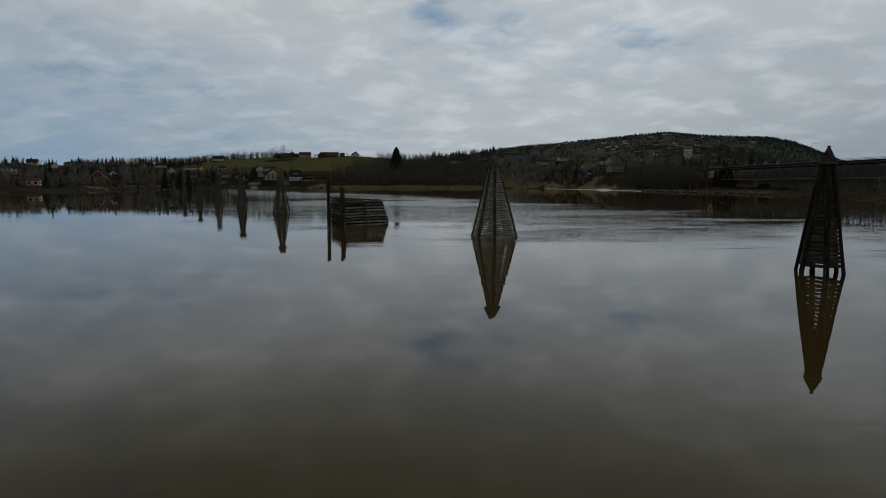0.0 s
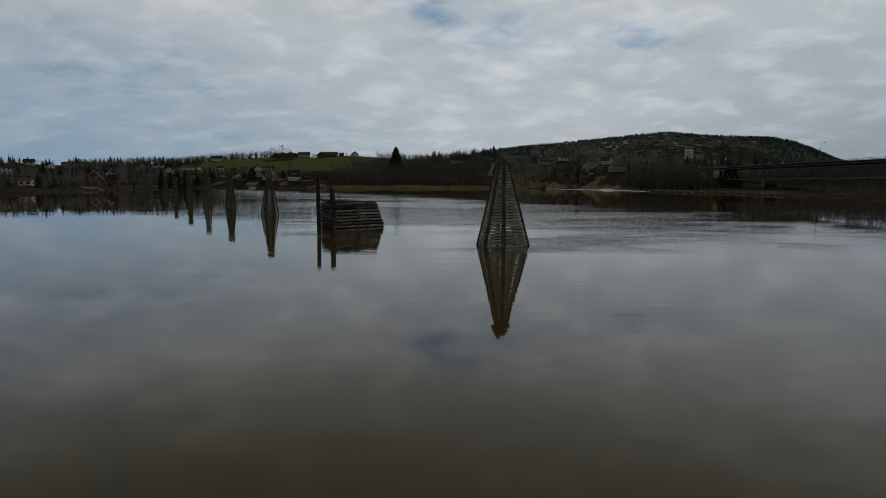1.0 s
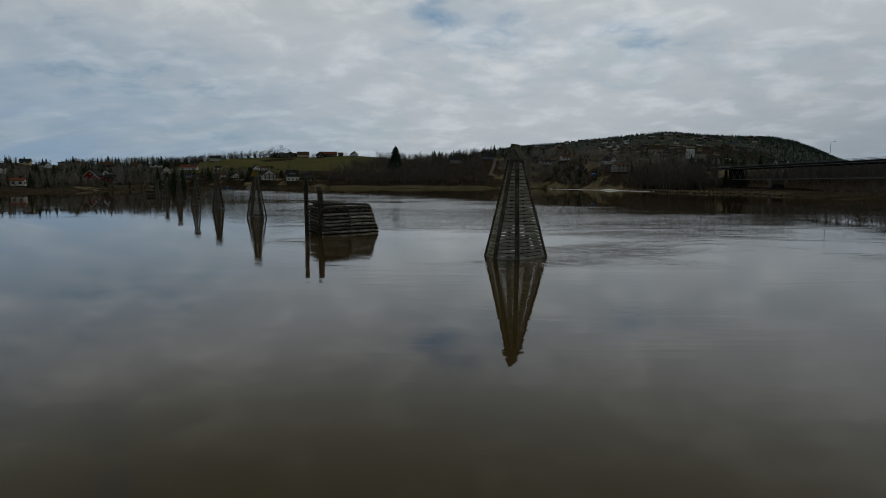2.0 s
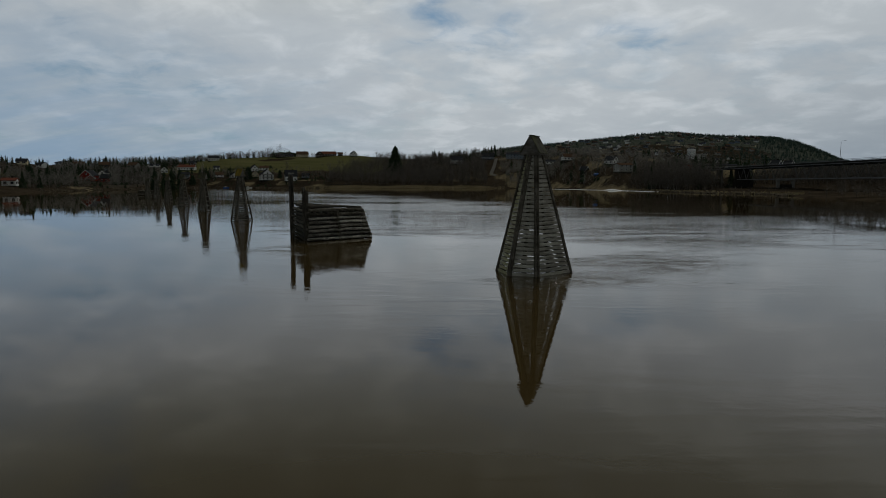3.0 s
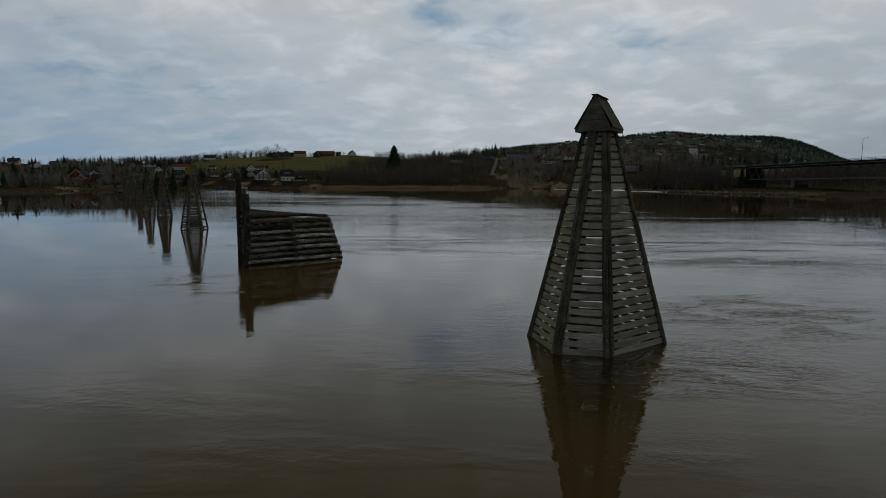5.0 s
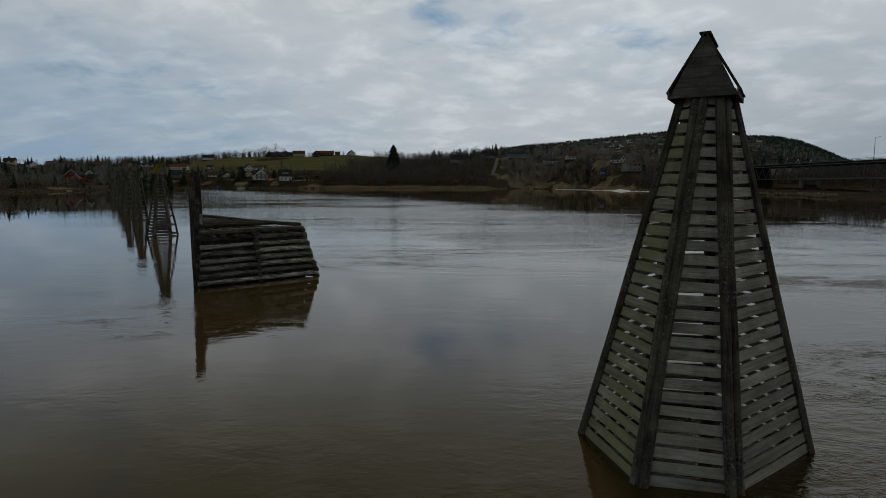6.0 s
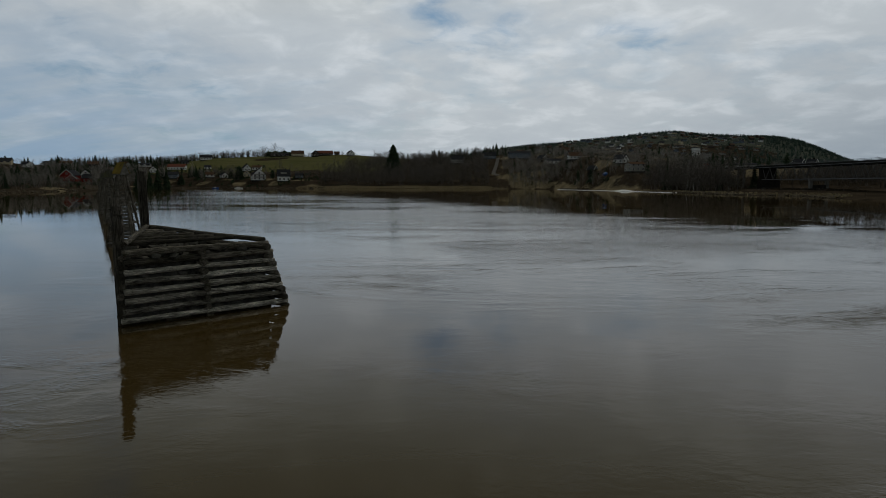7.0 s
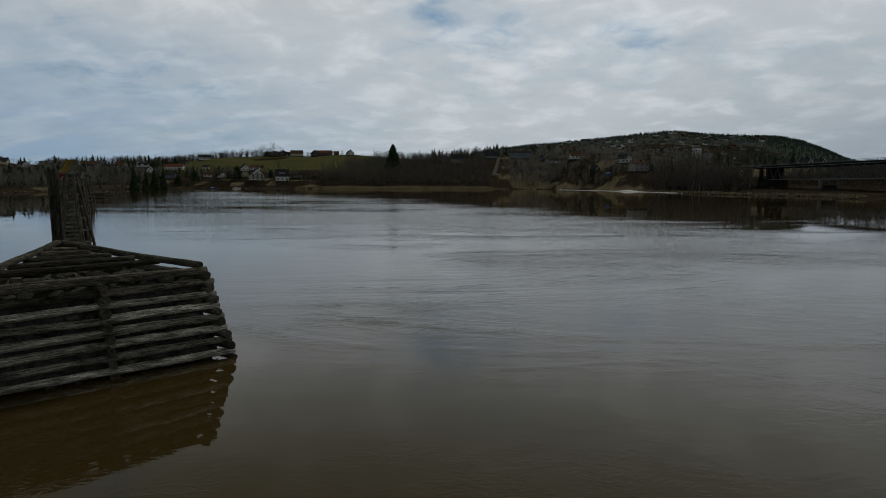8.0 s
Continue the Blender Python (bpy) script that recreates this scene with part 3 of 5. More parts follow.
# ---- ground and river ----
def build_ground():
    def steps(low, fine_low, fine_high, high, step):
        out = list(np.arange(fine_low, fine_high, step))
        v, d = fine_low, step
        while v > low:
            d = d * 1.22 if v < -1400 else min(d * 1.22, 42.0)
            v -= d
            out.insert(0, v)
        v, d = out[-1], step
        while v < high:
            d = d * 1.22 if v > 2500 else min(d * 1.22, 42.0)
            v += d
            out.append(v)
        return np.array(out)

    xs, ys = steps(-4700, -470, 330, 4700, 5.0), steps(-4700, 190, 960, 4900, 5.0)
    gx, gy = np.meshgrid(xs, ys)
    gz = ground(gx, gy)
    verts = np.stack([gx, gy, gz], -1).reshape(-1, 3)
    nx, ny = len(xs), len(ys)
    index = np.arange(nx * ny).reshape(ny, nx)
    faces = np.stack([index[:-1, :-1], index[:-1, 1:], index[1:, 1:], index[1:, :-1]], -1).reshape(-1, 4)
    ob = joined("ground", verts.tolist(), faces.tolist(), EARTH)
    x, y = verts[:, 0], verts[:, 1]
    s = inland(x, y)
    wob = 12 * np.sin(x * 0.03) + 8 * np.sin(x * 0.083 + 1)
    field = (x > -395) & (x < -75 + 0.1 * (y - 700)) & (s > 96 + wob) & (s < 330 + wob * 0.5) & (y < 990) & (((x + 236) / 26) ** 2 + ((y - 868) / 22) ** 2 > 1)
    lawn = (s > -1) & (((s > 5) & (s < 46 + wob) & (x < -118) & (x > -290) & (y > 560) & (np.sin(x * 0.21 + y * 0.17) + np.sin(x * 0.09 - y * 0.23) > 0.5)) | ((s < 11) & (x > -130) & (x < 48)) | ((x > 62) & (x < 140) & (s > 1) & (s < 22 + wob * 0.5) & (y > 430)) | ((x > 0) & (x < 64) & (s > 24 + wob) & (s < 80) & (y > 600) & (np.sin(x * 0.35 + y * 0.13) > 0.4))
                       | ((x > 62) & (x < 260) & (y > 460) & (y < 1000) & (s > 24) & (np.sin(x * 0.11 + 2 * np.sin(y * 0.03)) + np.sin(y * 0.09 + x * 0.03) > 0.75))
                       | ((x > 100) & (y > 420) & (y < 470) & (s < 11)) | ((x > 100) & (y < 420) & (y > 285) & (s < 7)) | ((x > 160) & (x < 240) & (y > 405) & (y < 470))
                       | ((np.abs(x + 0.582 * y) < 8) & (y > 385) & (y < 425))
                       | ((y > 1050) & (y < 2060) & (x > 0.10 * y) & (x < 0.46 * y) & (np.sin(x * 0.043 + 2 * np.sin(y * 0.011)) + np.sin(y * 0.061 + x * 0.013) > 0.45)))
    soft = []
    forest = (y > 1200) & ((y > 1880) | (x > 880 + 0.1 * (y - 1300)))
    for cover in (field, lawn, forest):
        g = cover.astype(float).reshape(ny, nx)
        for _ in range(2):
            g[1:-1, 1:-1] = (4 * g[1:-1, 1:-1] + g[:-2, 1:-1] + g[2:, 1:-1] + g[1:-1, :-2] + g[1:-1, 2:]) / 8
        soft.append(g.ravel())
    cover = ob.data.attributes.new("cover", "FLOAT_VECTOR", "POINT")
    cover.data.foreach_set("vector", np.stack(soft, -1).ravel())
    ob.data.polygons.foreach_set("use_smooth", [True] * len(faces))
    return tagged(ob, "brown early spring ground with green field and dry grass banks", "ground", kind="structure")


build_ground()
bm = bmesh.new()
bmesh.ops.create_grid(bm, x_segments=2, y_segments=2, size=1.0, matrix=pose(0, 330, 0) @ Matrix.Diagonal((460, 490, 1, 1)))
river = new("water", mesh_of("water", bm, WATER))
tagged(river, "calm brown river water reflecting the cloudy sky", "water", kind="structure")


# ---- timber towers in the river ----
def slatted_tower(x, y, turn, label, base, top, height, cap, rows=28, pitch=0.212, lift=0.0, pole=POLE, board=BOARD, roof=ROOF_BOARD,
                  gable=GABLE_BOARD, green=(), pale_low=True, lean=(0, 0), open_face=None, legs=0.0, cap_turn=0.0, pole_r=0.083, seed=1, gap=0.05, skew=0.0, over=0.0):
    """A tapering tower of paired poles with boards nailed between them, under a small gabled cap.

    base, top: (front width, side length along, half depth) of the six-cornered plan; the front faces -y."""
    rng = random.Random(seed)
    tower = thing("timber_tower", x, y, 0, turn, label, "tower", "timber towers in the river")

    def plan(front, broad, deep):
        return [Vector(c) for c in ((-broad / 2, 0), (-front / 2, -deep), (front / 2, -deep), (broad / 2, 0), (front / 2, deep), (-front / 2, deep))]

    low, high = plan(*base), plan(*top)
    for k in (1, 2):
        low[k].x += skew
    slide = Vector((*lean, 0))

    def corner(k, z):
        u = z / height
        p = low[k % 6].lerp(high[k % 6], u)
        return Vector((p.x, p.y, z)) + slide * u

    # two poles at every corner
    for k in range(6):
        for side in (-1, 1):
            bottom, head = corner(k, -0.9), corner(k, height)
            nb = (corner(k + side, -0.9) - bottom).normalized()
            nh = (corner(k + side, height) - head).normalized()
            r = pole_r * rng.uniform(0.9, 1.12)
            a, b = bottom + nb * r * 1.02, head + nh * r * 0.85
            data = timber("corner_pole", (b - a).length, r, r * 0.86, pole, 10, 18, 0.018, seed * 17 + 2 * k + side)
            piece("corner_pole", data, tower, along(a, b))
    # boards, face by face
    high_board = pitch - gap
    boards = {}
    for key, mat in (("plain", board), ("green", BOARD_GREEN)):
        boards[key] = mesh_of("board", fresh_box((1.0, 0.036, high_board), bevel=0.004), mat)
    for k in range(6):
        for row in range(rows):
            z = lift + 0.05 + row * pitch
            if z > height - 0.05:
                break
            a, b = corner(k, z), corner(k + 1, z)
            a2, b2 = corner(k, z + 0.2), corner(k + 1, z + 0.2)
            if open_face and k in open_face and z < height * 0.86 and row % 3:
                continue
            if z < lift + 0.6 and rng.random() < 0.05:
                continue
            span = b - a
            ex = span.normalized()
            slope = ((a2 + b2) / 2 - (a + b) / 2).normalized()
            ey = slope.cross(ex).normalized()
            mid = (a + b) / 2 - ey * (-0.03) + slope * rng.uniform(-0.008, 0.008)
            m = Matrix.Identity(4)
            turnm = Matrix((ex, ey, slope)).transposed()
            m = Matrix.Translation(mid) @ turnm.to_4x4() @ pose(0, 0, 0, rng.uniform(-2, 2), rng.gauss(0, 0.35), 0) @ Matrix.Diagonal((max(span.length - 0.06 + over * rng.random(), 0.05), 1, 1, 1)) @ pose(0, 0.9 * over, 0)
            piece("slat", boards["green" if k in green else "plain"], tower, m)
    # the cap: gable boards at both ends, roof boards down both slopes
    wide, long, tall, eave = cap
    bm = bmesh.new()
    inner = [(-wide / 2 + 0.05, eave + 0.02), (wide / 2 - 0.05, eave + 0.02), (0.07, eave + tall - 0.06), (-0.07, eave + tall - 0.06)]
    ends = [[bm.verts.new((px, py, pz)) for px, pz in inner] for py in (-long / 2 + 0.05, long / 2 - 0.05)]
    bm.faces.new(ends[0])
    bm.faces.new(ends[1][::-1])
    for k in range(4):
        bm.faces.new((ends[0][k], ends[1][k], ends[1][(k + 1) % 4], ends[0][(k + 1) % 4])[::-1])
    bmesh.ops.recalc_face_normals(bm, faces=bm.faces)
    core = part("cap", bm, BOARD_DARK, tower, "small gabled wooden cap")
    core.matrix_basis = pose(lean[0], lean[1], 0, 0, 0, cap_turn)
    count = 6
    for end in (-1, 1):
        for k in range(count):
            u0, u1 = k / count, (k + 1) / count - 0.005
            w0, w1 = ((wide - 0.03) / 2 * (1 - u) + 0.05 * u for u in (u0, u1))
            z0, z1 = eave - 0.03 + (tall + 0.05) * u0, eave - 0.03 + (tall + 0.05) * u1
            bm = bmesh.new()
            off = end * (long / 2 - 0.02)
            for px, pz in ((-w0, z0), (w0, z0), (w1, z1), (-w1, z1)):
                bm.verts.new((px, off - 0.016 + rng.uniform(-0.003, 0.003), pz))
            bm.verts.ensure_lookup_table()
            face = bm.faces.new(bm.verts)
            out = bmesh.ops.extrude_face_region(bm, geom=[face])
            bmesh.ops.translate(bm, vec=(0, 0.032, 0), verts=[g for g in out["geom"] if isinstance(g, bmesh.types.BMVert)])
            bmesh.ops.recalc_face_normals(bm, faces=bm.faces)
            part("gable_board", bm, gable, core)
    slope_len = math.hypot(wide / 2, tall)
    tilt = math.degrees(math.atan2(tall, wide / 2))
    for side in (-1, 1):
        n_boards = max(4, round((long + 0.04) / 0.135))
        each = (long + 0.04) / n_boards
        plank = mesh_of("roof_board", fresh_box((each - 0.006, slope_len + 0.03, 0.026), bevel=0.004), roof)
        for k in range(n_boards):
            yy = -(long + 0.04) / 2 + each * (k + 0.5)
            centre = Vector((side * (wide / 4 + 0.012), yy, eave + 0.06 + tall / 2))
            m = Matrix.Translation(centre) @ pose(0, 0, 0, 0, side * tilt, 0) @ pose(0, 0, 0, 0, 0, 90)
            m = m @ pose(0, rng.uniform(-0.012, 0.012), rng.uniform(0, 0.008))
            piece("roof_board", plank, core, m)
        part("fascia_board", fresh_box((0.03, long + 0.02, 0.15), (side * (wide / 2 - 0.01), 0, eave + 0.035), bevel=0.004), gable, core)
    ridge = fresh_box((0.17, long + 0.05, 0.03), (0, 0, eave + tall + 0.075), bevel=0.005)
    part("ridge_board", ridge, roof, core)
    return tower


slatted_tower(4.39, 50.12, -12.5, "tall six-sided grey slatted timber tower with algae-green boards and gabled cap",
              (1.42, 3.95, 1.88), (0.36, 0.80, 0.40), 6.2, (1.04, 1.14, 0.88, 6.06), rows=29, lift=0.02, gap=0.052, green=(0,), lean=(-0.08, -0.24), cap_turn=-17.5, skew=-0.42, seed=3)
slatted_tower(19.41, 29.83, 12, "dark weathered slatted timber tower standing on bare pole legs",
              (1.1, 2.25, 1.0), (0.30, 0.60, 0.28), 5.62, (0.78, 0.8, 0.80, 5.55), rows=26, lift=0.38, gap=0.045, cap_turn=-45, lean=(0.16, 0.08), pole_r=0.07, pole=POLE_DARK, over=0.12, board=BOARD_ROUGH, roof=BOARD_ROUGH, gable=BOARD_ROUGH, seed=5)
slatted_tower(-25.6, 93.2, 24, "grey slatted timber tower with a yellow lichen cap and open rungs",
              (1.4, 2.6, 1.2), (0.36, 0.66, 0.32), 5.50, (0.84, 0.95, 0.85, 5.48), rows=22, pitch=0.265, gap=0.125, lift=0.10, board=BOARD_MID, roof=YELLOW_LICHEN,
              open_face=(2, 3), cap_turn=38, seed=8)
far_one = slatted_tower(-40.1, 117.6, 8, "grey slatted timber tower with one side of open rungs",
                        (1.2, 2.15, 1.1), (0.36, 0.72, 0.36), 5.45, (0.95, 1.15, 0.80, 5.42), rows=22, pitch=0.25, gap=0.09, lift=0.12, board=BOARD_MID,
                        roof=ROOF_BOARD, open_face=(2, 3), cap_turn=78, seed=11)
for tx, ty, turn, size in ((-52.5, 138.2, -6, 1.02), (-68.2, 165.5, 14, 1.0), (-86.2, 197.0, 4, 1.05), (-98.5, 216.5, 22, 0.97)):
    copy_thing(far_one, pose(tx, ty, 0, 0, 0, turn) @ Matrix.Scale(size, 4))


# ---- the stone-filled log crib ----
def build_crib():
    rng = random.Random(21)
    crib = thing("log_crib", 0, 0, 0, 0, "three-cornered dark log crib filled with stones in the river", "log crib")
    A, R, B = Vector((-11.15, 65.88, 0)), Vector((-6.64, 69.60, 0)), Vector((-14.30, 74.40, 0))
    tipR = Vector((-0.80, 0.02, 0))          # the tip leans inwards
    high, courses = 2.62, 8
    step = high / courses
    logs, pale = LOG, LOG_PALE
    serial = [0]

    def lay(a, b, r, mat):
        """One log at its true size, crooked, flattened and split here and there."""
        a, b = Vector(a), Vector(b)
        serial[0] += 1
        long = (b - a).length
        bm = bmesh.new()
        rod(bm, (0, 0, 0), (0, 0, long), r * rng.uniform(0.95, 1.1), r * rng.uniform(0.82, 0.98), 12, max(6, int(long / 0.22)), 0.03, serial[0] * 1.37)
        flat, turn = rng.uniform(0.80, 0.95), rng.uniform(0, 6.28)
        for v in bm.verts:
            groove = noise.noise(Vector((math.atan2(v.co.y, v.co.x) * 1.6 + serial[0], v.co.z * 0.7, 0.3)))
            k = 1 - 0.16 * max(groove - 0.15, 0) - 0.05 * noise.noise(v.co * 7.0)
            v.co.x *= k * flat
            v.co.y *= k
        data = mesh_of("log", bm, mat)
        return piece("log", data, crib, along(a, b) @ pose(0, 0, 0, 0, 0, math.degrees(turn)))

    def corners(z):
        u = z / high
        return A + Vector((0.18, 0.10, 0)) * u, R + tipR * u, B + Vector((0.05, -0.15, 0)) * u

    for k in range(-1, courses):
        z = step * k + 0.16
        a, r, b = (c + Vector((0, 0, z)) for c in corners(max(z, 0)))
        d = (r - a).normalized()
        rad = 0.114 * rng.uniform(0.88, 1.15)
        tone = pale if k < 4 or (k < 6 and rng.random() < 0.6) else logs
        join = a.lerp(r, 0.53 + rng.uniform(-0.02, 0.02))
        sag = Vector((0, 0, rng.uniform(-0.03, 0.03)))
        if k == courses - 1:
            lay(a - d * 0.02, r + d * 0.18, 0.125, logs)
        else:
            lay(a + d * rng.uniform(0.02, 0.16), join + d * 0.22 + sag, rad, tone)
            lay(join - d * 0.22 + Vector((0.03, -0.03, 0.02)), r + d * rng.uniform(0.15, 0.26), rad * 0.95, pale if k in (0, 3, 4) else tone)
        # the two other walls sit half a course higher, their ends showing at the corners
        z2 = step * 0.5
        up = Vector((0, 0, z2))
        if k < courses - 1:
            for p, q, out in ((a, b, -0.12), (r, b, 0.09)):
                e = (q - p).normalized()
                lay(p - e * (out + rng.uniform(-0.05, 0.12)) + up, q + e * rng.uniform(0.1, 0.25) + up, 0.118 * rng.uniform(0.9, 1.15), logs)
            # tie log, its end showing in the middle of the front
            inward = Vector((-d.y, d.x, 0))
            t0 = a.lerp(r, 0.50) + up
            lay(t0 - inward * rng.uniform(0.14, 0.24), t0 + inward * 3.2, 0.12 * rng.uniform(0.9, 1.15), logs)
    # top rails
    a, r, b = (c + Vector((0, 0, high)) for c in corners(high))
    lay(b + Vector((0.15, -0.1, 0.12)), r + Vector((0.05, -0.02, -0.04)), 0.12, logs)
    lay(b + Vector((0.1, -0.3, 0.16)), a + Vector((0.0, 0.1, 0.14)), 0.11, logs)
    # loose logs lying across the fill, along the front
    for k, (u, w) in enumerate(((0.16, 0.92), (0.32, 0.9), (0.48, 0.86), (0.64, 0.8), (0.80, 0.8))):
        p, q = a.lerp(b, u), r.lerp(b, u)
        lay(p + Vector((0, 0, 0.04)), p.lerp(q, w) + Vector((0, 0, 0.0)), 0.095 + 0.01 * (k % 2), logs)
    # posts: two pairs of squared and round timbers
    for k, (px, py, r, z1) in enumerate(((-11.48, 66.60, 0.15, 4.30), (-11.20, 66.24, 0.175, 4.02), (-14.64, 74.60, 0.115, 5.42), (-14.38, 74.44, 0.14, 5.34))):
        lean = Vector((-0.06, 0.04, 0))
        p, q = Vector((px, py, -1.2)) - lean, Vector((px, py, z1)) + lean
        data = timber("post", (q - p).length, r, r * 0.94, POST_WOOD, 10, 16, 0.02, 170 + k)
        piece("post", data, crib, along(p, q))
    # strap bolts on the posts
    for px, py, pz, r in ((-11.22, 66.23, 3.72, 0.205), (-11.52, 66.62, 3.87, 0.175)):
        bm = bmesh.new()
        rod(bm, (px, py, pz), (px, py, pz + 0.05), r, r, 12)
        part("iron_strap", bm, BOARD_DARK, crib, "dark rusty iron strap")
    # stone fill
    shapes = []
    for k in range(8):
        bm = bmesh.new()
        bmesh.ops.create_icosphere(bm, subdivisions=1, radius=1.0)
        for v in bm.verts:
            f = 1 + 0.55 * noise.noise(v.co * 1.3 + Vector((k * 5.0, 0, 0)))
            v.co = Vector((v.co.x * 1.25, v.co.y, v.co.z * 0.62)) * f
        shapes.append(mesh_of("stone", bm, STONE))
    made = 0
    while made < 290:
        z = rng.uniform(0.02, high - 0.12)
        a, r, b = corners(z)
        if made < 210:
            # along the front wall, filling the gaps between its logs
            p = a.lerp(r, rng.uniform(0.03, 0.97))
            d = (r - a).normalized()
            p = p + Vector((-d.y, d.x, 0)) * rng.uniform(0.24, 0.44)
        else:
            u, v = rng.random(), rng.random()
            if u + v > 1:
                u, v = 1 - u, 1 - v
            p = a + (r - a) * u * 0.94 + (b - a) * v * 0.94
            z = high - 0.32 + rng.uniform(-0.1, 0.12)
        size = rng.uniform(0.12, 0.25)
        m = Matrix.Translation((p.x, p.y, z)) @ pose(0, 0, 0, rng.uniform(-35, 35), rng.uniform(-35, 35), rng.uniform(0, 360)) @ Matrix.Scale(size, 4)
        piece("stone", shapes[rng.randrange(8)], crib, m)
        made += 1
    # packed small stone behind, closing the crib
    bm = bmesh.new()
    low = [bm.verts.new(c) for c in (A.lerp((A + R + B) / 3, 0.07) + Vector((0, 0, -1.2)), R.lerp((A + R + B) / 3, 0.07) + Vector((0, 0, -1.2)), B.lerp((A + R + B) / 3, 0.07) + Vector((0, 0, -1.2)))]
    a, r, b = corners(high - 0.4)
    mid = (a + r + b) / 3
    top = [bm.verts.new(c.lerp(mid, 0.07) + Vector((0, 0, high - 0.4))) for c in (a, r, b)]
    for k in range(3):
        bm.faces.new((low[k], low[(k + 1) % 3], top[(k + 1) % 3], top[k]))
    bm.faces.new(top)
    bmesh.ops.subdivide_edges(bm, edges=bm.edges, cuts=14, use_grid_fill=True)
    for v in bm.verts:
        if v.co.z > -1:
            v.co += noise.noise_vector(v.co * 3.0) * 0.07
    part("stone_fill", bm, STONE, crib, "dark packed small stone")


build_crib()


def low_crib():
    """What is left of another crib further up."""
    rng = random.Random(4)
    crib = thing("sunken_crib", -114, 248, 0, 8, "low dark remains of a log crib awash in the river", "log crib")
    data = timber("log", 1.0, 1.0, 0.9, LOG, 8, 4, 0.05, 90)
    for k in range(5):
        for yy in (-2.2, 2.2):
            a, b = Vector((-3 + rng.uniform(-0.2, 0.2), yy, 0.1 + 0.42 * k)), Vector((3 + rng.uniform(-0.2, 0.2), yy, 0.1 + 0.42 * k))
            piece("log", data, crib, along(a, b) @ Matrix.Diagonal((0.16, 0.16, (b - a).length, 1)))
        for xx in (-2.6, 0.0, 2.6):
            a, b = Vector((xx, -2.6, 0.31 + 0.42 * k)), Vector((xx, 2.6, 0.31 + 0.42 * k))
            piece("log", data, crib, along(a, b) @ Matrix.Diagonal((0.15, 0.15, 5.2, 1)))


low_crib()


# ---- the truss bridge ----
def build_bridge():
    bridge = thing("truss_bridge", 171, 0, 0, 0, "long dark steel truss road bridge on concrete piers", "bridge")
    y0, y1, wide = 20.0, 366.0, 8.5
    low, high = 7.1, 13.1
    bm = fresh_box((wide + 1.6, y1 - y0 + 60, 0.5), (wide / 2, (y0 + y1) / 2 + 30, 13.7))
    part("deck", bm, STEEL, bridge, "dark road deck")
    for x in (-0.75, wide + 0.75):
        part("edge_beam", fresh_box((0.25, y1 - y0 + 60, 0.55), (x, (y0 + y1) / 2 + 30, 14.05)), STEEL, bridge)
        part("flange", fresh_box((0.12, y1 - y0 + 60, 0.26), (x - 0.08 if x < 0 else x + 0.08, (y0 + y1) / 2 + 30, 13.42)), GALVANISED, bridge, "pale steel flange")
        for zz in (14.65, 15.1):
            part("rail", fresh_box((0.08, y1 - y0 + 60, 0.10), (x, (y0 + y1) / 2 + 30, zz)), GALVANISED, bridge, "galvanised guard rail")
    post = mesh_of("rail_post", fresh_box((0.10, 0.12, 1.1)), GALVANISED)
    yy = y0
    while yy < y1 + 58:
        for x in (-0.75, wide + 0.75):
            piece("rail_post", post, bridge, pose(x, yy, 14.6))
        yy += 4.0
    for x in (0.2, wide - 0.2):
        part("top_chord", fresh_box((0.45, y1 - y0, 0.45), (x, (y0 + y1) / 2, high)), STEEL, bridge)
        part("bottom_chord", fresh_box((0.45, y1 - y0, 0.40), (x, (y0 + y1) / 2, low)), GALVANISED, bridge)
    half = 3.5
    length = math.hypot(half, high - low)
    tilt = math.degrees(math.atan2(half, high - low))
    brace = mesh_of("diagonal", fresh_box((0.24, 0.24, length)), STEEL_GREY)
    count = int((y1 - y0) / half)
    for k in range(count):
        for x in (0.2, wide - 0.2):
            piece("diagonal", brace, bridge, pose(x, y1 - half * (k + 0.5), (low + high) / 2, tilt if k % 2 else -tilt, 0, 0))
    cross = mesh_of("cross_beam", fresh_box((wide, 0.3, 0.3)), STEEL)
    for k in range(0, count, 2):
        piece("cross_beam", cross, bridge, pose(wide / 2, y1 - half * k, low))
    # piers
    for py in (324.0, 232.0, 136.0, 43.0):
        base = float(ground(171 + wide / 2, py))
        for x in (0.4, wide - 0.4):
            part("pier_column", fresh_box((1.3, 1.4, low - base + 0.3), (x, py, (low + base - 2.1) / 2), bevel=0.08), CONCRETE, bridge, "pale concrete pier column")
        part("pier_cap", fresh_box((wide + 1.0, 1.6, 0.8), (wide / 2, py, low - 0.62), bevel=0.05), CONCRETE, bridge)
        part("pier_wall", fresh_box((wide - 2.2, 0.9, (low - base) * 0.45), (wide / 2, py, base + (low - base) * 0.22)), OLD_STONE, bridge)
        part("pier_foot", fresh_box((wide + 3, 4.5, 3.0), (wide / 2, py, base - 0.9), bevel=0.1), OLD_STONE, bridge)
    g = float(ground(173, 368))
    part("abutment", fresh_box((wide + 1.5, 4.6, low - g + 0.8), (wide / 2, 367.0, (low + g - 1.2) / 2), bevel=0.1), OLD_STONE, bridge, "dark masonry abutment")
    part("bearing_wall", fresh_box((wide - 0.4, 2.2, 13.4 - low + 0.6), (wide / 2, 368.6, (13.4 + low - 0.2) / 2)), OLD_STONE, bridge, "dark masonry wall under the deck end")
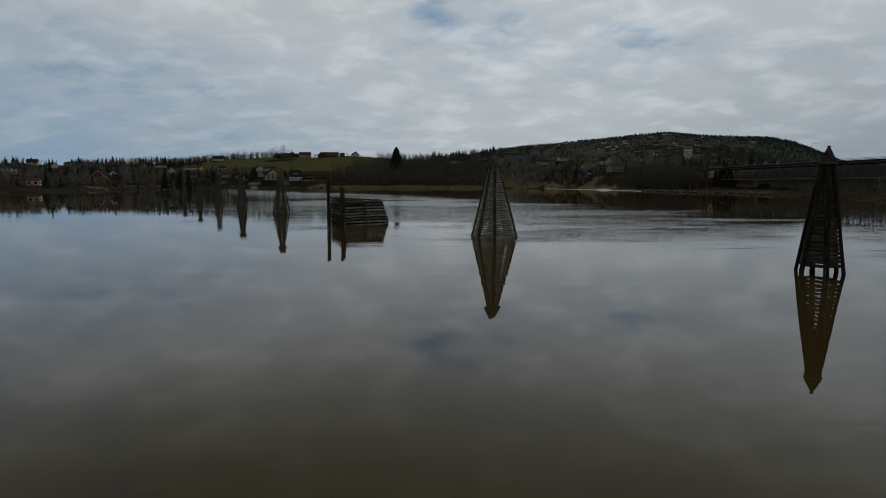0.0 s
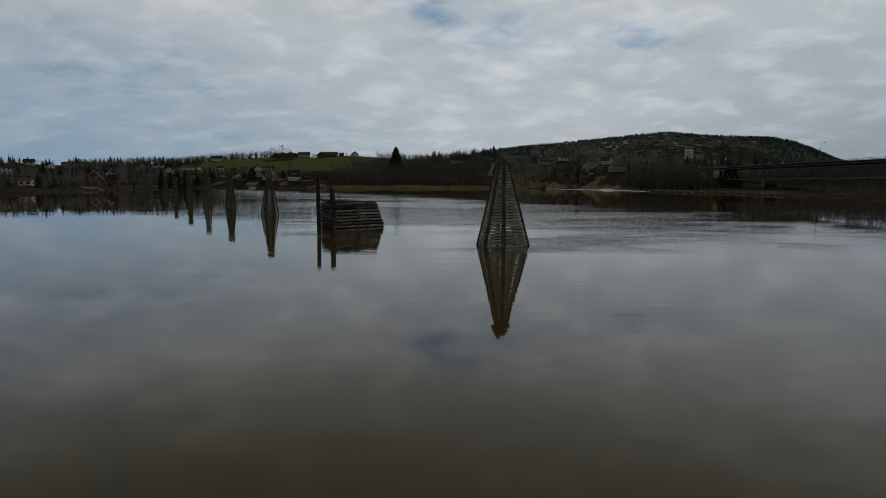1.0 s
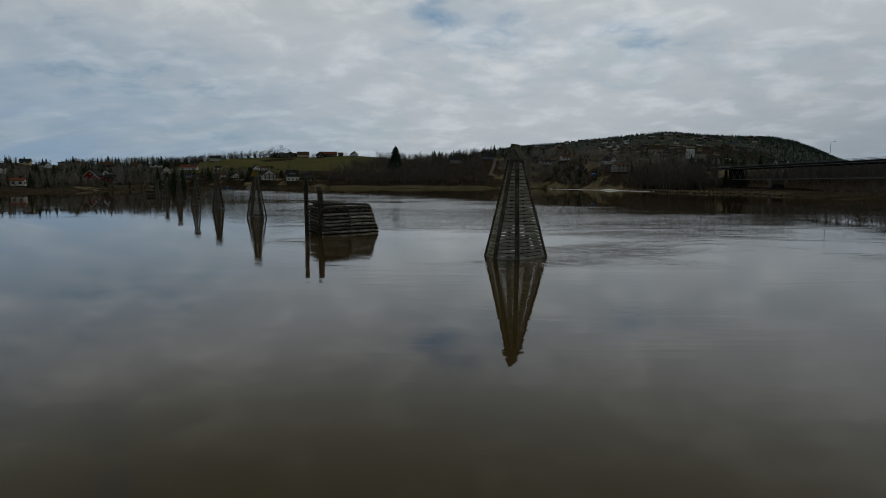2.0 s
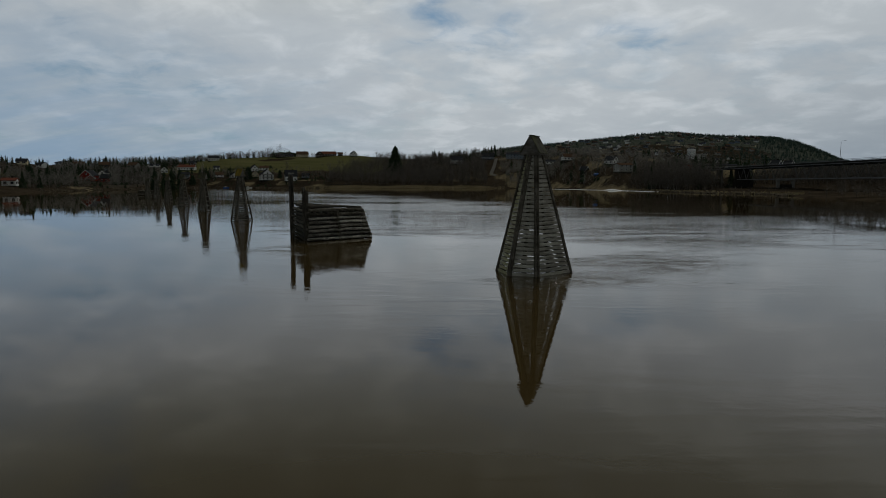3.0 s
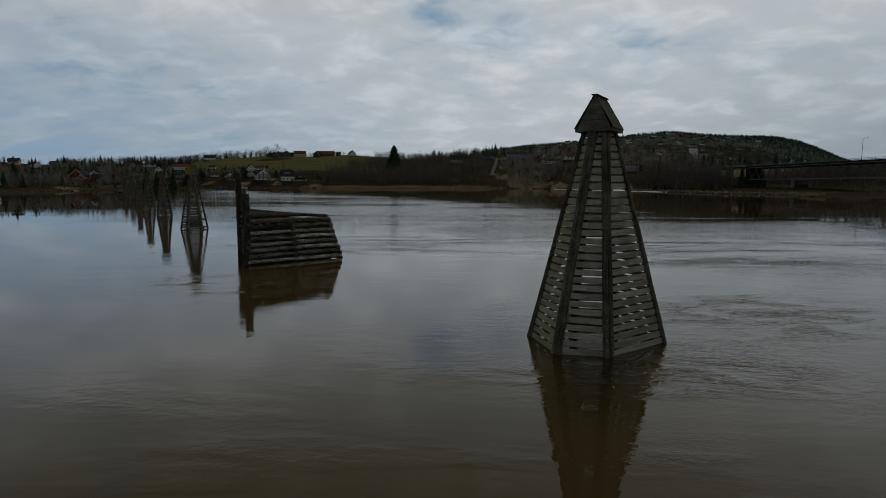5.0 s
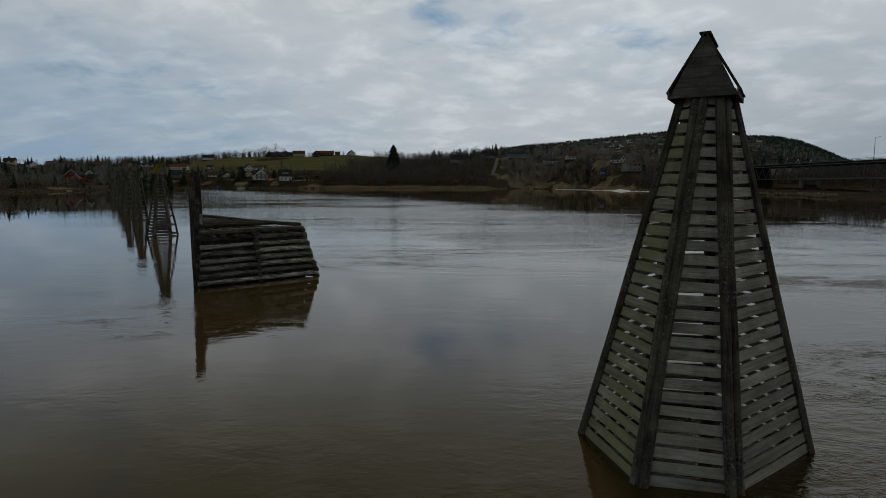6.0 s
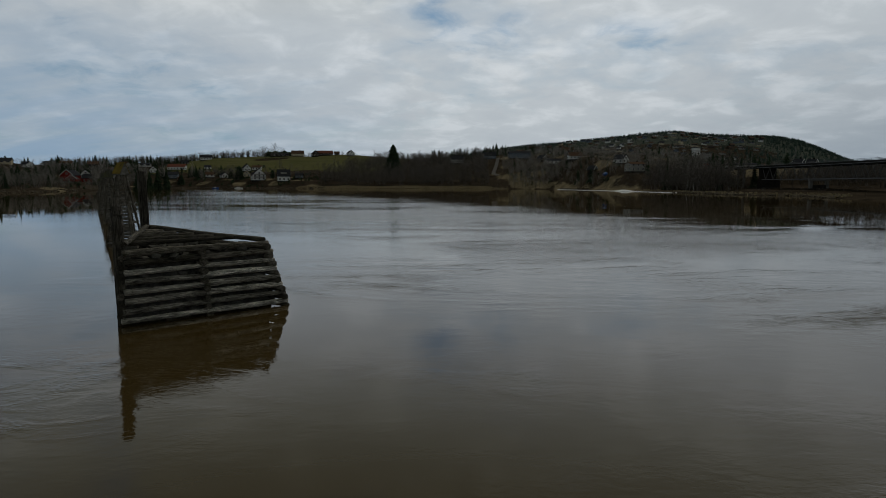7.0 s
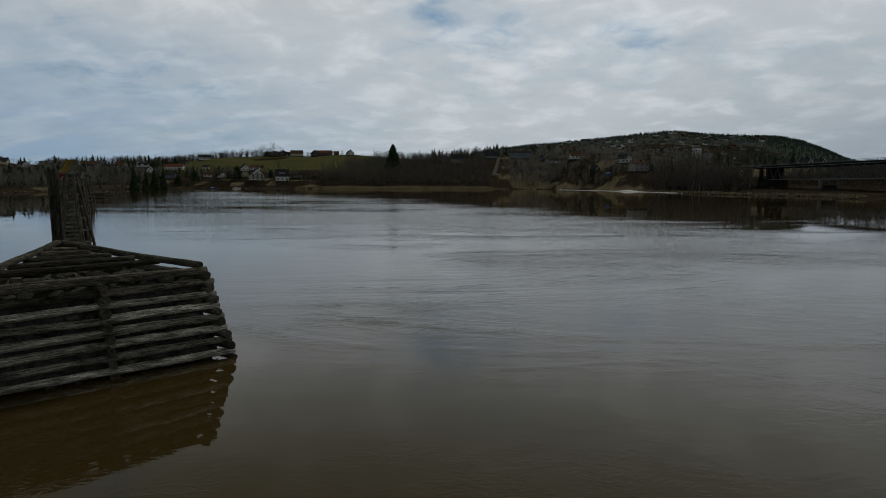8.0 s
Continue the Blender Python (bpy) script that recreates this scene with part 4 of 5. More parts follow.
    for py in (388.0, 406.0):
        g = float(ground(175, py))
        for x in (1.5, wide - 1.5):
            part("approach_column", fresh_box((0.9, 0.9, 13.4 - g + 1), (x, py, (13.4 + g - 1) / 2)), CONCRETE, bridge)


build_bridge()


def lamp_post(x, y, z):
    lamp = thing("street_lamp", x, y, z, 0, "slender grey street lamp on the bridge", "street lamp", "street lamps on the bridge")
    bm = bmesh.new()
    rod(bm, (0, 0, 0), (0, 0, 9.0), 0.11, 0.06, 8)
    part("pole", bm, GALVANISED, lamp)
    bm = bmesh.new()
    rod(bm, (0, 0, 8.95), (1.6, 0, 9.3), 0.05, 0.04, 6)
    part("arm", bm, GALVANISED, lamp)
    part("lamp_head", fresh_box((0.7, 0.28, 0.12), (1.9, 0, 9.33), bevel=0.03), STEEL, lamp)
    return lamp


one_lamp = lamp_post(170.4, 276.0, 13.9)
for ly in (216.0, 156.0, 96.0, 336.0):
    copy_thing(one_lamp, pose(170.4, ly, 13.9))


# ---- trees ----
def bare_tree(rng, lean=0.0, twigs=6, limbs=10, wide=1.0, sides=3, thick=1.0):
    """Trunk and crown of a leafless tree one metre high: (verts, faces) each."""
    tv, tf, cv, cf = [], [], [], []

    def stick(v, f, a, b, ra, rb, sides):
        d = (b - a).normalized()
        e = d.orthogonal().normalized()
        g = d.cross(e)
        base = len(v)
        for c, r in ((a, ra), (b, rb)):
            for s in range(sides):
                an = 2 * math.pi * s / sides
                v.append(tuple(c + (e * math.cos(an) + g * math.sin(an)) * r))
        for s in range(sides):
            f.append((base + s, base + (s + 1) % sides, base + sides + (s + 1) % sides, base + sides + s))

    def sliver(a, b, half):
        side = (b - a).cross(Vector((rng.gauss(0, 1), rng.gauss(0, 1), rng.gauss(0, 1)))).normalized() * half
        base = len(cv)
        cv.extend([tuple(a - side), tuple(a + side), tuple(b)])
        cf.append((base, base + 1, base + 2))

    spine = [Vector((0, 0, 0))]
    for k in range(1, 6):
        spine.append(spine[-1] + Vector((rng.gauss(lean * 0.02, 0.014), rng.gauss(0, 0.014), 0.175)))
    for k in range(5):
        stick(tv, tf, spine[k], spine[k + 1], 0.011 * (1 - k / 5.6), 0.011 * (1 - (k + 1) / 5.6), sides)
    up = Vector((0, 0, 1))
    for k in range(limbs):
        u = 1.0 + 3.9 * (k + rng.random()) / limbs
        at = spine[int(u)].lerp(spine[min(int(u) + 1, 5)], u % 1)
        an = k * 2.4 + rng.uniform(-0.5, 0.5)
        round_crown = math.sin(math.pi * min(0.95, (u - 0.6) / 4.6)) ** 0.6
        out = Vector((math.cos(an), math.sin(an), 0))
        tip = at + out * 0.20 * wide * round_crown * rng.uniform(0.7, 1.2) + up * rng.uniform(0.10, 0.20)
        if sides > 4:
            stick(cv, cf, at, tip, 0.006, 0.002, 3)
        else:
            sliver(at, tip, 0.005 * thick)
        for j in range(3):
            root = at.lerp(tip, 0.30 + 0.33 * j)
            w = (out * rng.uniform(0.1, 0.9) + Vector((rng.gauss(0, 0.55), rng.gauss(0, 0.55), rng.uniform(0.2, 1.0)))).normalized()
            end = root + w * rng.uniform(0.08, 0.16)
            sliver(root, end, 0.0035 * thick)
            for i in range(twigs):
                a = root.lerp(end, rng.uniform(0.15, 1.0))
                w2 = (w * 0.7 + Vector((rng.gauss(0, 0.5), rng.gauss(0, 0.5), rng.gauss(0.35, 0.4)))).normalized()
                sliver(a, a + w2 * rng.uniform(0.04, 0.10), rng.uniform(0.0022, 0.0045) * thick)
    return (tv, tf), (cv, cf)


def conifer(rng, layers=13, spikes=10, slim=0.17, taper=0.85, far=False):
    """Trunk and boughs of a spruce one metre high."""
    tv, tf, cv, cf = [], [], [], []
    around = 3 if far else 6
    for s in range(around):
        an = 2 * math.pi * s / around
        tv += [(math.cos(an) * 0.014, math.sin(an) * 0.014, 0.0), (math.cos(an) * 0.002, math.sin(an) * 0.002, 0.98)]
    tf += [(2 * s, (2 * s + 2) % (2 * around), (2 * s + 3) % (2 * around), 2 * s + 1) for s in range(around)]
    for k in range(layers):
        u = k / layers
        z = 0.10 + 0.88 * u
        reach = slim * (1 - u) ** taper + 0.012
        turn = rng.uniform(0, 6.28)
        for s in range(spikes):
            if rng.random() < 0.08:
                continue
            an = turn + 2 * math.pi * (s + rng.uniform(-0.3, 0.3)) / spikes
            r = reach * rng.uniform(0.62, 1.2)
            drop = r * rng.uniform(0.2, 0.55)
            half = 0.8 * 2 * math.pi / spikes
            base = len(cv)
            thick = 0.10 * (1 - 0.6 * u)
            cv += [(0, 0, z + thick), (math.cos(an - half) * r * 0.62, math.sin(an - half) * r * 0.62, z - drop * 0.7),
                   (math.cos(an) * r, math.sin(an) * r, z - drop), (math.cos(an + half) * r * 0.62, math.sin(an + half) * r * 0.62, z - drop * 0.7),
                   (0, 0, z - drop * 0.2)]
            cf += [(base, base + 1, base + 2), (base, base + 2, base + 3)]
            if not far:
                cf += [(base + 4, base + 2, base + 1), (base + 4, base + 3, base + 2)]
    cv += [(0.008, 0, 0.95), (-0.008, 0, 0.95), (0, 0, 1.03)]
    cf.append((len(cv) - 3, len(cv) - 2, len(cv) - 1))
    return (tv, tf), (cv, cf)


tree_rng = random.Random(77)
BARE = [bare_tree(tree_rng, twigs=4, wide=w, thick=1.8) for w in (1.0, 0.8, 1.2, 0.9, 1.1, 0.7)]
BUSH = [bare_tree(tree_rng, twigs=3, limbs=9, wide=2.0, thick=2.2) for _ in range(4)]
SCRUB = [bare_tree(tree_rng, twigs=1, limbs=7, wide=1.6, thick=4.5) for _ in range(3)]
FIR = [conifer(tree_rng, 10, 8, s, t) for s, t in ((0.20, 0.8), (0.25, 0.7), (0.28, 0.6), (0.19, 0.7), (0.24, 0.5))]
FAR_FIR = [conifer(tree_rng, 5, 5, s, 0.55, far=True) for s in (0.24, 0.29, 0.34)]
GARDEN = [conifer(tree_rng, 6, 8, s, 0.3) for s in (0.5, 0.65, 0.8)]
PINE = [conifer(tree_rng, 4, 6, s, 0.35, far=True) for s in (0.32, 0.38, 0.44)]


def wood(name, label, kinds, spots, mats):
    """Many trees joined: one mesh for the crowns and one for the trunks."""
    rng = np.random.default_rng(len(spots))
    holder = tagged(new(name), label, "trees", kind="stuff")
    for which, mat, part_name in ((0, mats[0], "trunks"), (1, mats[1], "crowns")):
        shapes = [(np.array(k[which][0], float), k[which][1]) for k in kinds]
        verts, faces, base = [], [], 0
        for count, (x, y, z, h, kind) in enumerate(spots):
            v, f = shapes[kind % len(shapes)]
            an = (count * 2.399) % 6.283
            c, s = math.cos(an), math.sin(an)
            w = h * (0.85 + 0.3 * ((count * 0.618) % 1))
            out = np.empty_like(v)
            out[:, 0] = x + (v[:, 0] * c - v[:, 1] * s) * w
            out[:, 1] = y + (v[:, 0] * s + v[:, 1] * c) * w
            out[:, 2] = z - 0.15 + v[:, 2] * h
            verts.append(out)
            faces += [tuple(i + base for i in q) for q in f]
            base += len(v)
        ob = joined(part_name, np.concatenate(verts).tolist(), faces, mat, holder)
        tagged(ob, kind="stuff")
    return holder


def hillside_spots():
    """Rows of houses along the contours of the long hill, and looser ones lower down."""
    r = random.Random(19)
    out = []
    for row in range(16):
        y = 1180 + row * 62
        x = 0.14 * y + r.uniform(0, 40)
        while x < 0.50 * y + (0.03 * y if row > 9 else -0.02 * y):
            if r.random() < (0.66 if row > 3 else 0.5):
                out.append((x, y + r.uniform(-16, 16)))
            x += r.uniform(19, 40)
    for k in range(34):
        out.append((r.uniform(120, 520), r.uniform(780, 1180)))
    for k in range(34):
        out.append((r.uniform(-1050, -640), r.uniform(980, 1350)))
    for k in range(10):
        out.append((r.uniform(-560, -420), r.uniform(760, 900)))
    return out


HILL_HOUSES = hillside_spots()
# gardens kept open towards the river: house x, y, half width, length
GARDENS = np.array([(x, y, 11, 70) for x, y in HILL_HOUSES] + [
    (17, 786, 9, 70), (56, 772, 9, 60), (90, 752, 13, 80), (108, 694, 7, 50), (113, 640, 8, 60), (122, 604, 6, 50), (141, 520, 6, 50), (135, 467, 8, 60), (118.5, 520, 5, 30),
    (-183, 634, 9, 40), (-154.5, 621, 8, 40), (-205.5, 668, 6, 50), (-228, 664, 6, 50), (-247, 676, 6, 50), (-268, 652, 5, 40), (-283, 668, 8, 50), (-318, 758, 13, 130),
    (-339, 742, 6, 120), (-225, 726, 7, 80), (-214, 730, 7, 90), (-323, 562, 13, 110), (-312, 546, 7, 100), (-338, 608, 7, 90), (-402, 740, 8, 90), (-243, 352, 7, 120), (-385, 520, 14, 130), (-404, 545, 12, 130), (640, 1560, 20, 200)])
GARDENS[(GARDENS[:, 0] > 0) & (GARDENS[:, 1] < 800), 3] *= 0.55


def in_garden(x, y):
    hx, hy, half, long = GARDENS.T
    return bool(np.any((hy - long < y) & (y < hy + 7) & (np.abs(x - hx * (y - 40) / (hy - 40)) < half)))


def scatter(rng, x0, x1, y0, y1, count, h0, h1, keep=None, shore=2.0):
    out = []
    tries = 0
    while len(out) < count and tries < count * 20:
        tries += 1
        x, y = rng.uniform(x0, x1), rng.uniform(y0, y1)
        if inland(x, y) < shore or (keep and not keep(x, y)) or (h0 > 4 and in_garden(x, y)):
            continue
        out.append((x, y, float(ground(x, y)), rng.uniform(h0, h1) * rng.uniform(0.8, 1.1), rng.randrange(60)))
    return out


def clear_of_field(x, y):
    s = float(inland(x, y))
    return not (-395 < x < -75 + 0.1 * (y - 700) and 70 < s < 325 and y < 985)


def below_ridge(x, y):
    return clear_of_field(x, y) and x > -0.625 * y


def off_road(x, y):
    along_road = 49.8 + (y - 647) * 0.138
    return abs(x - along_road) > 5.5 or y > 765


def build_woods():
    r = random.Random(5)
    bare, fir, bush = [], [], []
    # alder belt on the far bank
    bare += scatter(r, -118, 44, 608, 650, 430, 8, 14, shore=11)
    bare += scatter(r, -112, 46, 640, 720, 420, 11, 17, off_road)
    bare += scatter(r, -90, 60, 720, 860, 380, 10, 16, off_road)
    bush += scatter(r, -118, 46, 606, 660, 260, 3, 6, shore=10)
    # between the road and the gardens
    bare += scatter(r, 62, 125, 560, 700, 330, 6, 11, off_road)
    bush += scatter(r, 60, 150, 450, 720, 520, 1.8, 4.5, off_road, 14)
    bush += scatter(r, 40, 120, 600, 680, 90, 2.5, 5, off_road)
    bare += scatter(r, 60, 260, 700, 1000, 480, 7, 12, off_road)
    fir += scatter(r, -20, 260, 800, 1100, 150, 10, 17)
    bare += scatter(r, 90, 150, 470, 520, 22, 9, 13)
    # right bank up to the bridge
    bare += scatter(r, 126, 157, 352, 420, 250, 9, 16, shore=5)
    bare += scatter(r, 140, 185, 420, 480, 110, 10, 15)
    bush += scatter(r, 128, 164, 350, 415, 90, 3, 6, shore=5)
    fir += scatter(r, 134, 200, 380, 470, 16, 9, 15)
    fir += scatter(r, 190, 240, 440, 520, 24, 8, 13)
    bush += scatter(r, 84, 218, 90, 345, 950, 2.2, 4.6, lambda x, y: y < 232 or x > 184, 2.5)
    bare += scatter(r, 186, 300, 100, 330, 260, 9, 12, shore=10)
    bare += scatter(r, 184, 225, 90, 300, 330, 7, 10, shore=10)
    bush += scatter(r, 118, 145, 425, 475, 80, 1.5, 3.2, shore=6)
    bare += scatter(r, 188, 255, 285, 400, 520, 8.5, 10, shore=14)
    bare += scatter(r, 150, 420, 480, 800, 200, 8, 13, lambda x, y: x < 0.48 * y)
    fir += scatter(r, 200, 520, 560, 900, 90, 9, 15, lambda x, y: x < 0.5 * y)
    # left bank
    bare += scatter(r, -340, -215, 260, 470, 330, 5, 9.5, shore=6)
    fir += scatter(r, -340, -235, 320, 470, 14, 6, 10, shore=14)
    bare += scatter(r, -420, -270, 470, 720, 330, 10, 15, below_ridge, 12)
    bare += scatter(r, -560, -270, 380, 720, 330, 4.5, 8, clear_of_field, 12)
    fir += scatter(r, -430, -290, 480, 720, 40, 9, 15, below_ridge, 14)
    bare += scatter(r, -660, -330, 720, 1000, 520, 9, 13, below_ridge)
    fir += scatter(r, -640, -330, 700, 1000, 110, 9, 15, below_ridge)
    bare += scatter(r, -430, -150, 985, 1080, 420, 7, 12)
    fir += scatter(r, -430, -290, 985, 1060, 26, 9, 13)
    fir += scatter(r, -262, -222, 930, 956, 8, 7, 10)
    bare += scatter(r, -425, -264, 925, 985, 190, 7, 13)
    bush += scatter(r, -150, -20, 880, 960, 90, 2, 4)
    bare += scatter(r, -110, -20, 900, 990, 60, 8, 12)
    bare += scatter(r, -300, -212, 400, 565, 150, 4.5, 8, shore=8)
    bush += scatter(r, -300, -205, 390, 565, 150, 1.5, 3.5, shore=5)
    bush += scatter(r, 142, 186, 296, 345, 110, 1.0, 2.6, shore=9)
    bare += scatter(r, -330, -215, 200, 330, 120, 4.2, 7, shore=6)
    bush += scatter(r, -320, -200, 200, 420, 700, 1.5, 4, shore=2)
    bush += scatter(r, -300, -215, 470, 640, 70, 2, 5, shore=4)
    bare += scatter(r, -300, -120, 680, 712, 110, 5, 9, clear_of_field)
    bare += scatter(r, -640, -340, 450, 830, 420, 5, 8, lambda x, y: x < -0.6 * y)
    fir += scatter(r, -640, -340, 450, 830, 90, 6, 9, lambda x, y: x < -0.6 * y)
    bare += scatter(r, -900, -500, 700, 980, 200, 6, 9, clear_of_field)
    fir += scatter(r, -900, -500, 700, 980, 160, 8, 12, clear_of_field)
    fir += scatter(r, -420, -235, 500, 720, 70, 8, 14, below_ridge, 25)
    fir += scatter(r, -470, -290, 700, 900, 90, 9, 15, below_ridge, 30)
    fir += scatter(r, -294, -266, 425, 462, 16, 9, 13, shore=8)
    fir += scatter(r, -300, -225, 330, 420, 12, 6, 9, shore=12)
    bare += scatter(r, -330, -215, 290, 540, 240, 6, 10, shore=9)
    bare += scatter(r, 66, 150, 465, 640, 240, 5, 9, off_road, 20)
    fir += scatter(r, 70, 160, 470, 700, 18, 6, 11, off_road, 24)
    # gardens by the water
    bare += scatter(r, -290, -120, 622, 700, 75, 6, 11, clear_of_field, 14)
    bush += scatter(r, -285, -115, 612, 690, 130, 1.2, 3.0, clear_of_field, 4)
    bush += scatter(r, -330, -80, 690, 760, 70, 3, 7)
    hedge = scatter(r, -300, -112, 606, 665, 150, 1.2, 3.2, shore=3) + scatter(r, -330, -200, 690, 760, 60, 2, 4)
    hedge += scatter(r, -264, -224, 922, 950, 42, 6, 9)
    hedge += scatter(r, 64, 150, 470, 720, 130, 1.5, 3.5, off_road, 12) + scatter(r, -330, -225, 360, 600, 90, 1.5, 3.5, shore=5)
    wood("garden_evergreens", "low dark evergreen shrubs and hedges in the gardens", GARDEN, hedge, (TRUNK, NEEDLE))
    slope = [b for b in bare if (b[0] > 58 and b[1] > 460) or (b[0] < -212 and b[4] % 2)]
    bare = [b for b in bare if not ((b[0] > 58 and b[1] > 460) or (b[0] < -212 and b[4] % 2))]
    wood("slope_woods", "pale leafless birch woods between the houses on the slope", BARE, slope, (TRUNK, PALE_HAZY_TWIG))
    wood("bare_woods", "leafless grey-brown alder and birch woods on the banks", BARE, bare, (TRUNK, TWIG))
    wood("conifer_woods", "dark green spruce woods above the river", FIR, fir, (TRUNK, NEEDLE))
    wood("bare_shrubs", "low leafless brown shrubs along the banks", BUSH, bush, (TRUNK, TWIG))
    # the hill behind
    hill = scatter(r, 60, 1500, 1960, 2330, 2500, 7, 11) + scatter(r, 800, 1700, 1350, 2320, 3000, 8, 12)
    hill += scatter(r, 60, 900, 1150, 1960, 2200, 5, 9) + scatter(r, -1300, 60, 1150, 2000, 1500, 10, 17)
    hill += scatter(r, -1250, -600, 850, 1200, 500, 8, 13)
    wood("hill_forest", "dark spruce forest covering the long hill", FAR_FIR + PINE, hill, (TRUNK, HAZY_NEEDLE))
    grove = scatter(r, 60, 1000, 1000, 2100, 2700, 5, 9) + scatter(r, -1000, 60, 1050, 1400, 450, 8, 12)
    wood("hill_birches", "leafless brown birches among the hillside houses", SCRUB, grove, (TRUNK, PALE_HAZY_TWIG))


build_woods()


def single_tree(name, label, shape, x, y, h, trunk, crown, wide=1.0):
    tree = thing(name, x, y, float(ground(x, y)) - 0.1, (x * 37) % 360, label, "tree")
    for (v, f), mat, part_name in ((shape[0], trunk, "trunk"), (shape[1], crown, "crown")):
        joined(part_name, [(a * h * wide, b * h * wide, c * h) for a, b, c in v], f, mat, tree)
    return tree


big = random.Random(31)
single_tree("spruce", "tall dark green spruce rising above the bare woods", conifer(big, 30, 15, 0.36, 0.55), -54.4, 693.0, 33.0, TRUNK, NEEDLE)
for sx, sy, sh in ((-244.5, 522.0, 21.0), (-257.0, 566.0, 19.0), (-254.0, 575.0, 22.0), (-249.5, 582.0, 24.0), (-262.0, 590.0, 18.0),
                   (-231.0, 345.0, 10.0), (-236.0, 366.0, 9.0), (-262.0, 396.0, 15.0), (-256.0, 404.0, 14.0), (133.5, 402.0, 15.0), (176.0, 436.0, 14.0)):
    single_tree("spruce", "dark green spruce standing near the riverbank", conifer(big, 18, 12, big.uniform(0.20, 0.26)), sx, sy, sh, TRUNK, NEEDLE)
for sx, sy, sh in ((-205.0, 644.0, 14.0), (-216.5, 652.0, 8.0), (-174.0, 652.0, 8.0), (-262.0, 640.0, 10.0)):
    single_tree("cypress", "dense dark evergreen garden tree by the riverside houses", conifer(big, 20, 15, 0.42, 0.35), sx, sy, sh, TRUNK, NEEDLE)
for sx, sy, sh in ((102.6, 552.0, 4.6), (106.5, 540.0, 3.2)):
    single_tree("juniper", "small dark columnar juniper on the dry lawn", conifer(big, 12, 10, 0.13), sx, sy, sh, TRUNK, NEEDLE)
for sx, sy, sh in ((77.0, 590.0, 18.0), (95.0, 570.0, 15.0), (131.5, 368.0, 21.0), (134.8, 366.0, 17.0), (-168.0, 660.0, 17.0), (-114.0, 618.0, 19.0), (-110.0, 622.0, 17.0)):
    single_tree("birch", "leafless birch with a pale trunk on the bank", bare_tree(big, twigs=9, limbs=22, wide=0.8, sides=6, thick=0.8), sx, sy, sh, BIRCH if sx > 70 else TRUNK, TWIG)
for sx, sy, sh in ((-243.0, 862.0, 19.0), (-250.0, 872.0, 16.0), (-236.0, 868.0, 15.0), (-231.0, 866.0, 21.0), (-260.0, 880.0, 14.0), (-222.0, 872.0, 14.0), (-216.0, 648.0, 15.0), (-232.0, 652.0, 14.0)):
    single_tree("maple", "large spreading leafless tree by the green field", bare_tree(big, twigs=10, limbs=26, wide=1.6, sides=6, thick=0.8), sx, sy, sh, TRUNK, TWIG)


